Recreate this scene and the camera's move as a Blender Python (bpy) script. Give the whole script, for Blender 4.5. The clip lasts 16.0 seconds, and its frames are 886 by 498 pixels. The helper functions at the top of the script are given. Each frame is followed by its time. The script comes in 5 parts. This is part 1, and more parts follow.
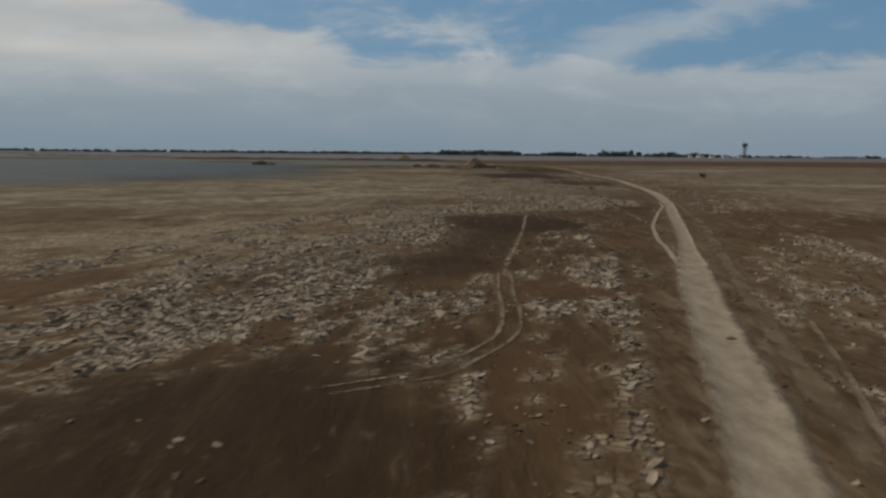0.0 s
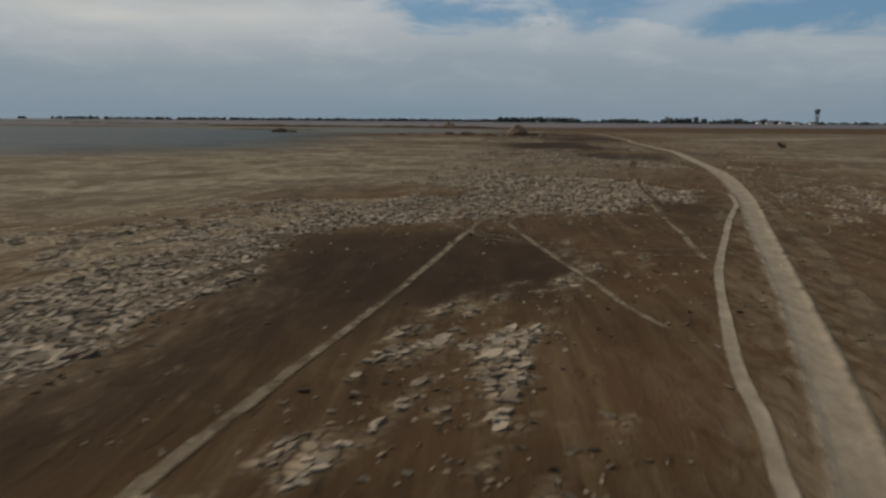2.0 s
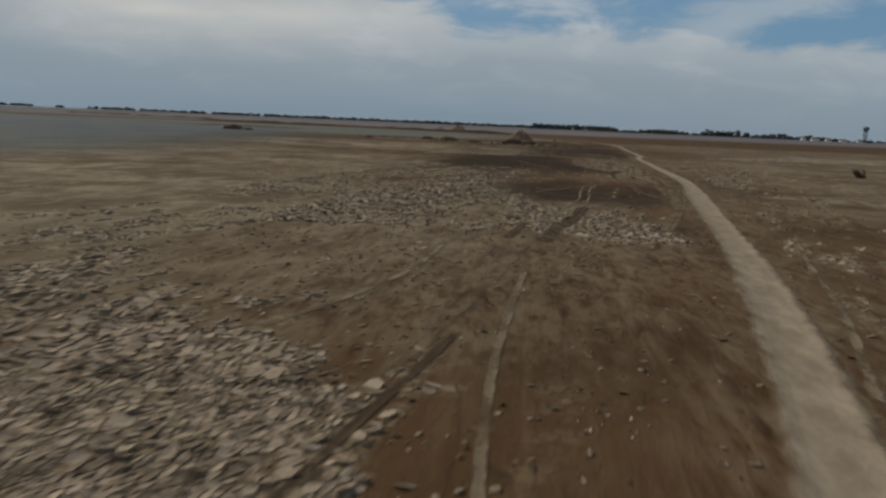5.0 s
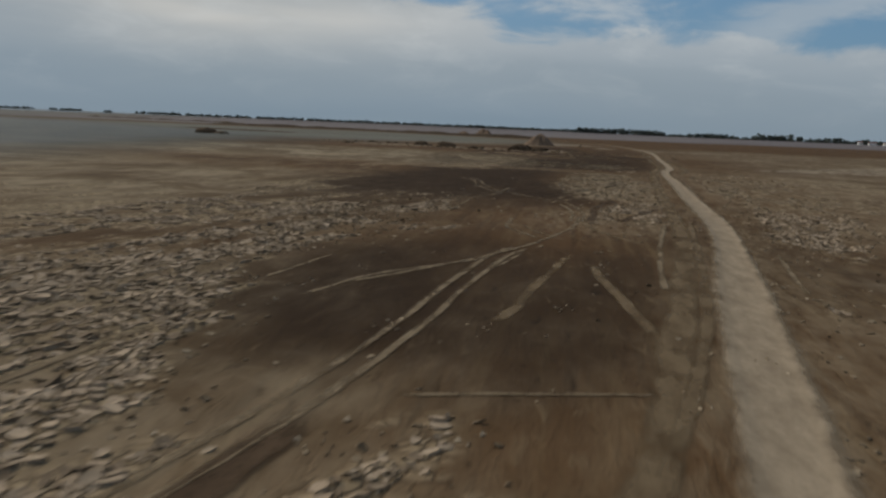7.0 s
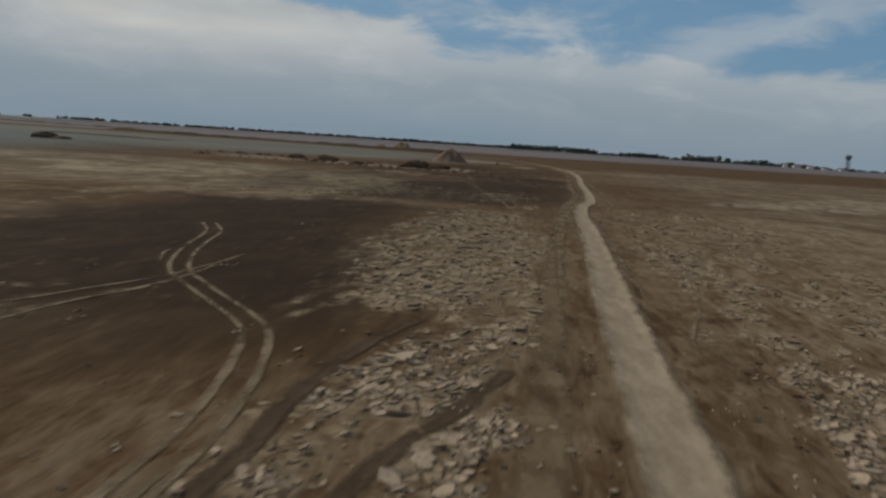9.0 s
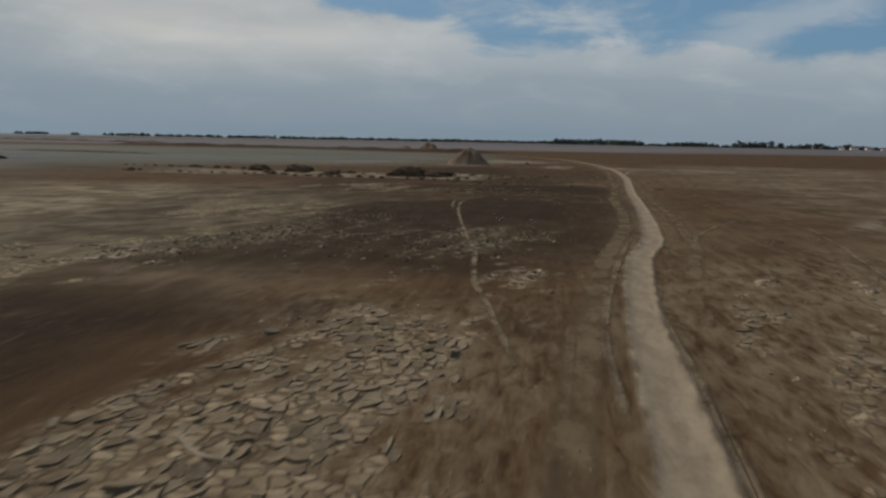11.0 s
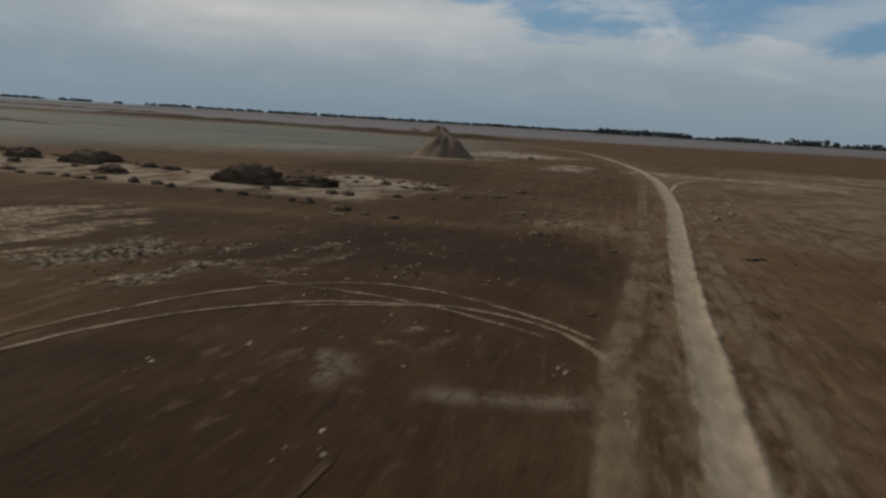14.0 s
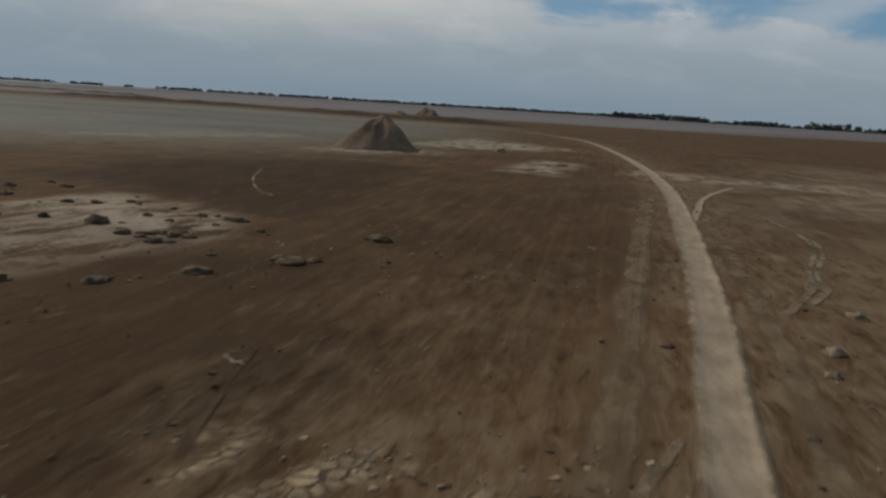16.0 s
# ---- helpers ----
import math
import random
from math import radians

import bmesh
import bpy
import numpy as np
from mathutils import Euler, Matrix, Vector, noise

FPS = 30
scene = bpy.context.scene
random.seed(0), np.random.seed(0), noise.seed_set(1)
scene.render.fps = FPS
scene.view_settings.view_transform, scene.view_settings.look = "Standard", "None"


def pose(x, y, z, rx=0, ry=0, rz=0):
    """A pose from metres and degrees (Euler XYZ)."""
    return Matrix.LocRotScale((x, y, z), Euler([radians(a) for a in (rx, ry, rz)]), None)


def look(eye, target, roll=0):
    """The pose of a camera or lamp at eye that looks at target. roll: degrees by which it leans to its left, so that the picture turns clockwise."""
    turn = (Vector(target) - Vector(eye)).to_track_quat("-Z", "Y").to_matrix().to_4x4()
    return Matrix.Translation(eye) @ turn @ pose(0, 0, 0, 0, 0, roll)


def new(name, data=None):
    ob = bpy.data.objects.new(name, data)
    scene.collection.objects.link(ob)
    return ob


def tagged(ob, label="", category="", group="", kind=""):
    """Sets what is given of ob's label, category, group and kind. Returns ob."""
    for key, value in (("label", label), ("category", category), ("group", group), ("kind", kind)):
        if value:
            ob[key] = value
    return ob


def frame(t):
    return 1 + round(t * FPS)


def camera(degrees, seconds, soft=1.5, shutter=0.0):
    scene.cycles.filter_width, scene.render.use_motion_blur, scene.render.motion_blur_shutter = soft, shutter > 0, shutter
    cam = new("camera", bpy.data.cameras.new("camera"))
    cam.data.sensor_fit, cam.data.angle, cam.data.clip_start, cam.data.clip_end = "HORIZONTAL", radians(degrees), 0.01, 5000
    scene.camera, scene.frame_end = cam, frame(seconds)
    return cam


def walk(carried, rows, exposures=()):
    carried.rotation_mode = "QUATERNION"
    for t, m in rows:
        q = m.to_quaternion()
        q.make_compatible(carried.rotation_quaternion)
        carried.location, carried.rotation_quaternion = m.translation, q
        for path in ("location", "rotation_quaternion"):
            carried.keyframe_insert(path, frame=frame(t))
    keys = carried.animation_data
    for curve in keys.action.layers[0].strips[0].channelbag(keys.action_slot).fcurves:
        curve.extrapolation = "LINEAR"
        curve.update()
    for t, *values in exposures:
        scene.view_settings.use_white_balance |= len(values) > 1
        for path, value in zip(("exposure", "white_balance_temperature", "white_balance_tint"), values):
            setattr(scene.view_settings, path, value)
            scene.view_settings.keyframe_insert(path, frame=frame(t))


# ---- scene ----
cam = camera(55.2, 16.0, 2.6, 0.25)
PATH = [
    (0, (-0.774, -0.472, 4.104), (-0.726, 1.515, 3.88), 0.5),
    (0.5, (1.26, 5.875, 4.086), (1.297, 7.857, 3.826), 0.8),
    (1, (3.136, 13.579, 3.898), (3.119, 15.558, 3.606), 1.2),
    (1.5, (4.813, 20.154, 3.813), (4.728, 22.131, 3.523), 0.8),
    (2, (6.567, 26.821, 3.81), (6.476, 28.796, 3.51), 0.4),
    (2.5, (8.71, 34.295, 3.772), (8.609, 36.268, 3.457), 0.4),
    (3, (10.667, 41.443, 3.717), (10.561, 43.414, 3.398), 1.2),
    (3.5, (12.841, 48.232, 3.711), (12.716, 50.202, 3.388), 1.7),
    (4, (14.715, 55.17, 3.708), (14.591, 57.142, 3.398), 1.8),
    (6.5, (23.115, 94.686, 3.725), (22.847, 96.647, 3.434), 3.0),
    (7, (24.567, 102.15, 3.741), (24.29, 104.109, 3.453), 2.4),
    (7.5, (25.867, 109.987, 3.809), (25.56, 111.944, 3.533), 2.2),
    (8, (26.893, 116.661, 3.787), (26.566, 118.616, 3.52), 2.5),
    (8.5, (28.002, 123.628, 3.814), (27.661, 125.581, 3.547), 3.2),
    (9, (28.773, 131.423, 3.792), (28.646, 133.404, 3.544), 3.8),
    (9.5, (29.307, 139.054, 3.802), (29.232, 141.038, 3.562), 3.9),
    (10, (29.846, 146.803, 3.864), (29.679, 148.782, 3.626), 1.4),
    (12.5, (33.449, 184.562, 3.929), (33.126, 186.514, 3.641), 2.8),
    (13, (33.95, 192.344, 3.972), (33.619, 194.296, 3.685), 3.4),
    (13.5, (34.498, 200.096, 3.989), (34.168, 202.046, 3.695), 3.2),
    (14, (35.121, 207.351, 4.016), (34.793, 209.302, 3.721), 3.5),
    (14.5, (35.747, 215.195, 3.948), (35.42, 217.145, 3.642), 3.4),
    (15, (36.225, 221.747, 3.974), (35.901, 223.693, 3.644), 3.8),
    (15.5, (36.75, 228.799, 4.024), (36.416, 230.742, 3.691), 3.8),
    (16, (37.22, 235.761, 4.028), (36.862, 237.7, 3.694), 3.5),
]
walk(cam, [(t, look(eye, target, roll)) for t, eye, target, roll in PATH])

# ---------------------------------------------------------------- world and light
SUN_AZ, SUN_EL = -62.0, 38.0        # degrees from +y (to the right), degrees up
world = bpy.data.worlds.new("sky")
scene.world = world
world.use_nodes = True


class Net:
    """Short hand for node trees."""

    def __init__(self, tree):
        self.t = tree

    def add(self, kind, **sets):
        n = self.t.nodes.new("ShaderNode" + kind)
        for k, v in sets.items():
            setattr(n, k, v)
        return n

    def plug(self, sock, v):
        if isinstance(v, bpy.types.NodeSocket):
            self.t.links.new(v, sock)
        elif isinstance(v, tuple) and len(v) == 3 and sock.type == "RGBA":
            sock.default_value = (*v, 1)
        else:
            sock.default_value = v

    def math(self, op, a, b=0.0, c=None, clamp=False):
        n = self.add("Math", operation=op, use_clamp=clamp)
        self.plug(n.inputs[0], a)
        self.plug(n.inputs[1], b)
        if c is not None:
            self.plug(n.inputs[2], c)
        return n.outputs[0]

    def ramp(self, v, lo, hi, a=0.0, b=1.0, kind="SMOOTHSTEP"):
        n = self.add("MapRange", interpolation_type=kind)
        for i, x in enumerate((v, lo, hi, a, b)):
            self.plug(n.inputs[i], x)
        return n.outputs[0]

    def mix(self, f, a, b, blend="MIX"):
        n = self.add("Mix", data_type="RGBA", blend_type=blend)
        self.plug(n.inputs[0], f)
        self.plug(n.inputs[6], a)
        self.plug(n.inputs[7], b)
        return n.outputs[2]

    def noise(self, vec, scale, detail=4.0, rough=0.55, warp=0.0):
        n = self.add("TexNoise")
        self.plug(n.inputs["Vector"], vec)
        for k, v in (("Scale", scale), ("Detail", detail), ("Roughness", rough), ("Distortion", warp)):
            n.inputs[k].default_value = v
        return n.outputs[0]

    def scaled(self, vec, s, off=(0, 0, 0), rot=(0, 0, 0)):
        n = self.add("Mapping")
        self.plug(n.inputs[0], vec)
        n.inputs["Scale"].default_value = s
        n.inputs["Location"].default_value = off
        n.inputs["Rotation"].default_value = rot
        return n.outputs[0]

    def attr(self, name):
        return self.add("Attribute", attribute_name=name).outputs["Fac"]


w = Net(world.node_tree)
back = world.node_tree.nodes["Background"]
gen = w.add("TexCoord").outputs["Generated"]
sky = w.add("TexSky", sky_type="NISHITA", sun_disc=False, sun_elevation=radians(SUN_EL), sun_rotation=radians(SUN_AZ),
            air_density=1.0, dust_density=1.2, ozone_density=1.6)
sep = w.add("SeparateXYZ")
w.plug(sep.inputs[0], gen)
sx, sy, sz = sep.outputs
az = w.math("MULTIPLY", w.math("ARCTAN2", sx, sy), 180 / math.pi)
el = w.math("MULTIPLY", w.math("ARCSINE", sz), 180 / math.pi)
uv = w.add("CombineXYZ")
w.plug(uv.inputs[0], az)
w.plug(uv.inputs[1], el)
uv = uv.outputs[0]
n_big = w.noise(w.scaled(uv, (0.055, 0.16, 1)), 1.0, 5, 0.55, 0.6)
n_fine = w.noise(w.scaled(uv, (0.16, 0.45, 1), (3, 1, 0)), 1.0, 6, 0.6, 0.4)
n_soft = w.noise(w.scaled(uv, (0.03, 0.22, 1), (7, 5, 0)), 1.0, 3, 0.5)
# height of the cloud bank's upper edge along the horizon
edge = w.add("ValToRGB")
edge.color_ramp.interpolation = "EASE"
stops = ((-60, 16), (-21, 14), (-17.5, 9.6), (-13.5, 8.3), (-7, 7.6), (-4, 6.4), (9, 6.2), (15, 5.6), (24, 5.8), (60, 6.5))
els = edge.color_ramp.elements
for i, (a, h) in enumerate(stops):
    e = els[i] if i < 2 else els.new(0.5)
    e.position = 0.999 if i == len(stops) - 1 else (a + 60) / 120
    e.color = (h / 20,) * 3 + (1,)
for i, (a, h) in enumerate(stops):
    els[i].position, els[i].color = (a + 60) / 120, (h / 20,) * 3 + (1,)
w.plug(edge.inputs[0], w.ramp(az, -60, 60, kind="LINEAR"))
top = w.math("MULTIPLY", edge.outputs[0], 20.0)
over = w.math("SUBTRACT", el, w.math("ADD", top, w.math("MULTIPLY", w.math("SUBTRACT", n_fine, 0.5), 4.5)))
bank = w.ramp(over, -0.5, 0.75, 1.0, 0.0)
# the slanting veil that climbs to the right
slant = w.math("SUBTRACT", el, w.math("ADD", 5.4, w.math("MULTIPLY", w.math("SUBTRACT", az, 8.5), 0.36)))
slant = w.math("ABSOLUTE", w.math("ADD", slant, w.math("MULTIPLY", w.math("SUBTRACT", n_fine, 0.5), 5.0)))
veil = w.math("MULTIPLY", w.ramp(slant, 0.2, 2.2, 0.62, 0.0), w.ramp(az, 5, 11, 0, 1))
wisps = w.math("MULTIPLY", w.ramp(n_fine, 0.42, 0.68, 0, 0.75), w.ramp(n_big, 0.40, 0.58, 0, 1))
high = w.math("MULTIPLY", w.ramp(el, 11, 22, 0, 1), w.ramp(n_big, 0.4, 0.6, 0.15, 0.95))
cover = w.math("MAXIMUM", w.math("MAXIMUM", bank, veil), w.math("MAXIMUM", wisps, high))
# cloud body: grey-blue and dim towards the horizon, cream where the sun stands behind it
lift = w.ramp(el, 0.5, 7.0, kind="LINEAR")
grey = w.mix(lift, (0.197, 0.262, 0.322), (0.388, 0.43, 0.463))
cream = w.math("MULTIPLY", w.ramp(az, 2, -26), w.ramp(el, 2.2, 7.5))
body = w.mix(cream, grey, (0.62, 0.60, 0.555))
body = w.mix(w.ramp(n_soft, 0.32, 0.66, 0.55, 0.0), body, (0.235, 0.29, 0.335))
body = w.mix(w.math("MULTIPLY", w.ramp(az, -24, -36, 0, 0.65), w.ramp(el, 12, 6)), body, (0.225, 0.285, 0.340))
body = w.mix(w.math("MULTIPLY", w.ramp(n_fine, 0.45, 0.75, 0, 0.35), lift), body, (0.585, 0.61, 0.615))
blue = w.mix(0.72, w.mix(1.0, sky.outputs[0], (0.085, 0.085, 0.085), "MULTIPLY"), (0.095, 0.220, 0.365))
w.plug(back.inputs[0], w.mix(cover, blue, body))
back.inputs[1].default_value = 1.0

sun = new("sun", bpy.data.lights.new("sun", "SUN"))
sun.data.energy, sun.data.angle, sun.data.color = 2.9, radians(2.5), (1.0, 0.90, 0.74)
d = Vector((math.sin(radians(SUN_AZ)) * math.cos(radians(SUN_EL)), math.cos(radians(SUN_AZ)) * math.cos(radians(SUN_EL)), math.sin(radians(SUN_EL))))
sun.matrix_world = look(d * 50, (0, 0, 0))


# ---------------------------------------------------------------- materials
def material(name):
    m = bpy.data.materials.new(name)
    m.use_nodes = True
    n = Net(m.node_tree)
    return m, n, m.node_tree.nodes["Principled BSDF"]


def bumped(n, bsdf, height, strength, dist):
    b = n.add("Bump")
    b.inputs["Strength"].default_value, b.inputs["Distance"].default_value = strength, dist
    n.plug(b.inputs["Height"], height)
    n.plug(bsdf.inputs["Normal"], b.outputs[0])


EARTH = (1.02, 0.972, 0.895)       # warm tint multiplied into the earth colours to offset the blue skylight


def earth_material(name, dark, light, scale, rough=0.95, bump=0.03, island=0.0, random=0.0, spec=0.08, warm=True):
    """Plain dry earth: two tones at two scales, with a crumbly relief."""
    m, n, s = material(name)
    co = n.add("NewGeometry")
    big = n.noise(co.outputs["Position"], scale, 4, 0.6)
    fine = n.noise(co.outputs["Position"], scale * 9, 5, 0.65)
    f = n.math("ADD", n.math("MULTIPLY", big, 0.65), n.math("MULTIPLY", fine, 0.45))
    if island:
        f = n.math("ADD", f, n.math("MULTIPLY", n.math("SUBTRACT", co.outputs["Random Per Island"], 0.5), island))
    if random:
        f = n.math("ADD", f, n.math("MULTIPLY", n.math("SUBTRACT", n.add("ObjectInfo").outputs["Random"], 0.5), random))
    n.plug(s.inputs["Base Color"], n.mix(1.0 if warm else 0.0, n.mix(n.ramp(f, 0.32, 0.78), dark, light), EARTH, "MULTIPLY"))
    s.inputs["Roughness"].default_value = rough
    s.inputs["Specular IOR Level"].default_value = spec
    bumped(n, s, fine, 0.6, bump)
    return m


CRUST_DARK, CRUST = (0.10, 0.078, 0.058), (0.32, 0.263, 0.208)
m_plate = earth_material("mud_crust", CRUST_DARK, CRUST, 1.3, island=0.3)
m_slab = earth_material("mud_slab", (0.095, 0.074, 0.053), (0.215, 0.177, 0.133), 2.2, island=0.3)
m_dull = earth_material("dull_mud_crust", (0.07, 0.056, 0.04), (0.235, 0.195, 0.147), 1.3, island=0.5)
m_crumb = earth_material("mud_crumb", (0.045, 0.034, 0.024), (0.20, 0.165, 0.12), 2.0, island=0.9)
m_plate_one = earth_material("mud_crust_single", CRUST_DARK, CRUST, 1.3, random=0.55)
m_clod = earth_material("dark_mud_clod", (0.043, 0.033, 0.024), (0.118, 0.092, 0.067), 1.6, bump=0.06)
m_bank = earth_material("bank_soil", (0.03, 0.023, 0.017), (0.07, 0.054, 0.041), 0.8, bump=0.1)
m_ridge = earth_material("dug_ridge", (0.046, 0.033, 0.023), (0.112, 0.083, 0.060), 1.4, bump=0.09)
m_mound = earth_material("heaped_soil", (0.080, 0.057, 0.043), (0.172, 0.130, 0.101), 0.7, bump=0.12)
m_stone = earth_material("pale_lump", (0.10, 0.08, 0.058), (0.27, 0.225, 0.165), 5.0)
m_chip = earth_material("pale_chips", (0.16, 0.13, 0.095), (0.40, 0.345, 0.27), 5.0, island=0.6)
m_wood = earth_material("weathered_wood", (0.20, 0.165, 0.125), (0.36, 0.31, 0.25), 6.0, rough=0.8)
# tone lightened and cooled so the leaf colour carries distance haze
m_leaf = earth_material("far_foliage", (0.036, 0.046, 0.044), (0.070, 0.080, 0.068), 0.15, island=0.5, warm=False)
m_twig = earth_material("dry_brush", (0.07, 0.048, 0.03), (0.14, 0.10, 0.065), 2.0, island=0.4)
m_wall = earth_material("white_plaster", (0.6, 0.6, 0.58), (0.78, 0.77, 0.74), 0.3, rough=0.8, bump=0.01, warm=False)
m_roof = earth_material("dull_red_roofing", (0.10, 0.05, 0.045), (0.17, 0.09, 0.075), 0.6, rough=0.7, warm=False)
m_tank = earth_material("grey_concrete", (0.10, 0.12, 0.135), (0.17, 0.19, 0.20), 0.3, rough=0.8, warm=False)
m_pane = earth_material("dark_window", (0.02, 0.025, 0.03), (0.04, 0.045, 0.05), 0.5, rough=0.2, warm=False)


def ground_material():
    m, n, s = material("mud_flat")
    geo = n.add("NewGeometry")
    p = geo.outputs["Position"]
    crust, dust, green, salt, wet, dark_soil, far_haze = (n.attr(k) for k in ("crust", "dust", "green", "salt", "wet", "dark_soil", "far_haze"))
    big = n.noise(p, 0.11, 4, 0.55, 0.3)
    mid = n.noise(n.scaled(p, (1.0, 0.38, 1.0), rot=(0, 0, radians(-12))), 0.9, 5, 0.6, 0.4)
    fine = n.noise(p, 7.0, 6, 0.7)
    grain = n.noise(p, 34.0, 4, 0.7)
    soil = n.mix(n.ramp(big, 0.35, 0.65), (0.049, 0.0290, 0.0148), (0.071, 0.0410, 0.0205))
    soil = n.mix(n.ramp(mid, 0.45, 0.78, 0, 0.55), soil, (0.108, 0.075, 0.041))
    soil = n.mix(n.ramp(fine, 0.55, 0.8, 0, 0.4), soil, (0.128, 0.092, 0.052))
    soil = n.mix(n.ramp(grain, 0.62, 0.75, 0, 0.25), soil, (0.15, 0.118, 0.078))
    lines = n.noise(n.scaled(p, (2.6, 0.10, 1.0), rot=(0, 0, radians(-12))), 1.0, 4, 0.6)
    soil = n.mix(n.ramp(lines, 0.5, 0.72, 0, 0.45), soil, (0.118, 0.084, 0.047))
    soil = n.mix(n.ramp(lines, 0.48, 0.3, 0, 0.5), soil, (0.026, 0.0165, 0.0095))
    olive = n.mix(n.ramp(mid, 0.35, 0.7), (0.110, 0.090, 0.063), (0.228, 0.195, 0.152))
    shoal = n.noise(p, 0.16, 6, 0.62, 0.8)
    olive = n.mix(n.ramp(shoal, 0.52, 0.40, 0, 0.8), olive, (0.072, 0.053, 0.033))
    olive = n.mix(n.ramp(shoal, 0.54, 0.66, 0, 0.7), olive, (0.25, 0.217, 0.165))
    soil = n.mix(n.math("MULTIPLY", green, n.ramp(big, 0.3, 0.6, 0.55, 1.0)), soil, olive)
    # soil colour made darker inside the outlined stretches
    soil = n.mix(n.math("MULTIPLY", dark_soil, n.ramp(mid, 0.35, 0.7, 1.0, 0.82)), soil, n.mix(fine, (0.0112, 0.0066, 0.0034), (0.030, 0.0174, 0.0090)))
    # scuffs: short dragged smears in the bare soil, and dints with shade coloured into their hollows
    drag = n.noise(n.scaled(p, (3.4, 0.9, 1.0), rot=(0, 0, radians(-14))), 1.0, 6, 0.68, 0.5)
    patch = n.ramp(n.noise(p, 0.35, 3, 0.5), 0.42, 0.62)
    soil = n.mix(n.math("MULTIPLY", n.ramp(drag, 0.54, 0.70, 0, 0.55), patch), soil, (0.12, 0.090, 0.058))
    soil = n.mix(n.ramp(drag, 0.42, 0.30, 0, 0.6), soil, (0.013, 0.009, 0.0055))
    # crust: pale flakes split by dark cracks
    warp = n.add("VectorMath", operation="MULTIPLY_ADD")
    n.plug(warp.inputs[0], n.add("TexNoise").outputs["Color"])
    warp.inputs[1].default_value = (0.12, 0.12, 0.12)
    n.plug(warp.inputs[2], p)
    cell = n.add("TexVoronoi", feature="DISTANCE_TO_EDGE")
    n.plug(cell.inputs["Vector"], warp.outputs[0])
    cell.inputs["Scale"].default_value = 3.6
    tone = n.add("TexVoronoi", feature="F1")
    n.plug(tone.inputs["Vector"], warp.outputs[0])
    tone.inputs["Scale"].default_value = 3.6
    val = n.add("SeparateColor")
    n.plug(val.inputs[0], tone.outputs["Color"])
    flake = n.mix(val.outputs[0], (0.13, 0.10, 0.068), (0.31, 0.25, 0.18))
    flake = n.mix(n.math("MULTIPLY", green, 0.5), flake, (0.205, 0.180, 0.125))
    crack = n.ramp(cell.outputs[0], 0.02, 0.14)
    flake = n.mix(crack, (0.06, 0.045, 0.032), flake)
    keep = n.math("MULTIPLY", crust, n.ramp(n.math("ADD", fine, n.math("MULTIPLY", val.outputs[1], 0.25)), 0.32, 0.54), clamp=True)
    col = n.mix(keep, soil, flake)
    dusty = n.math("MULTIPLY", dust, n.ramp(n.math("ADD", n.math("MULTIPLY", drag, 0.8), n.math("MULTIPLY", mid, 0.4)), 0.46, 0.76))
    col = n.mix(dusty, col, (0.20, 0.163, 0.118))
    salty = n.math("MULTIPLY", salt, n.ramp(n.math("ADD", mid, n.math("MULTIPLY", fine, 0.5)), 0.62, 0.82))
    col = n.mix(salty, col, n.mix(fine, (0.20, 0.178, 0.150), (0.33, 0.297, 0.252)))
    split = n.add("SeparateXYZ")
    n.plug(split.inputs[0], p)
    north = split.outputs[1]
    # distance haze put into the ground colour: grey-green nearer, mauve-grey beyond
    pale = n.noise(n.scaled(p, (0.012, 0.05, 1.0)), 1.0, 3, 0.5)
    col = n.mix(n.math("MULTIPLY", far_haze, n.ramp(pale, 0.3, 0.6, 0.6, 1.0)), col, n.mix(n.ramp(north, 400, 560), n.mix(pale, (0.105, 0.112, 0.104), (0.150, 0.154, 0.138)), n.mix(pale, (0.100, 0.101, 0.124), (0.138, 0.136, 0.160))))
    mire = n.mix(n.ramp(big, 0.3, 0.7), (0.016, 0.025, 0.026), (0.055, 0.056, 0.046))
    col = n.mix(n.math("MULTIPLY", wet, 0.92), col, mire)
    n.plug(s.inputs["Base Color"], n.mix(n.math("SUBTRACT", 1.0, wet), col, n.mix(1.0, col, EARTH, "MULTIPLY")))
    n.plug(s.inputs["Roughness"], n.math("SUBTRACT", 0.97, n.math("MULTIPLY", wet, 0.5)))
    n.plug(s.inputs["Specular IOR Level"], n.ramp(wet, 0.2, 1.0, 0.06, 0.07))
    h = n.math("ADD", n.math("MULTIPLY", fine, 0.5), n.math("MULTIPLY", grain, 0.16))
    h = n.math("ADD", h, n.math("MULTIPLY", n.math("MULTIPLY", crack, keep), 0.8))
    h = n.math("ADD", h, n.math("MULTIPLY", drag, 1.3))
    bumped(n, s, h, 0.8, 0.05)
    return m


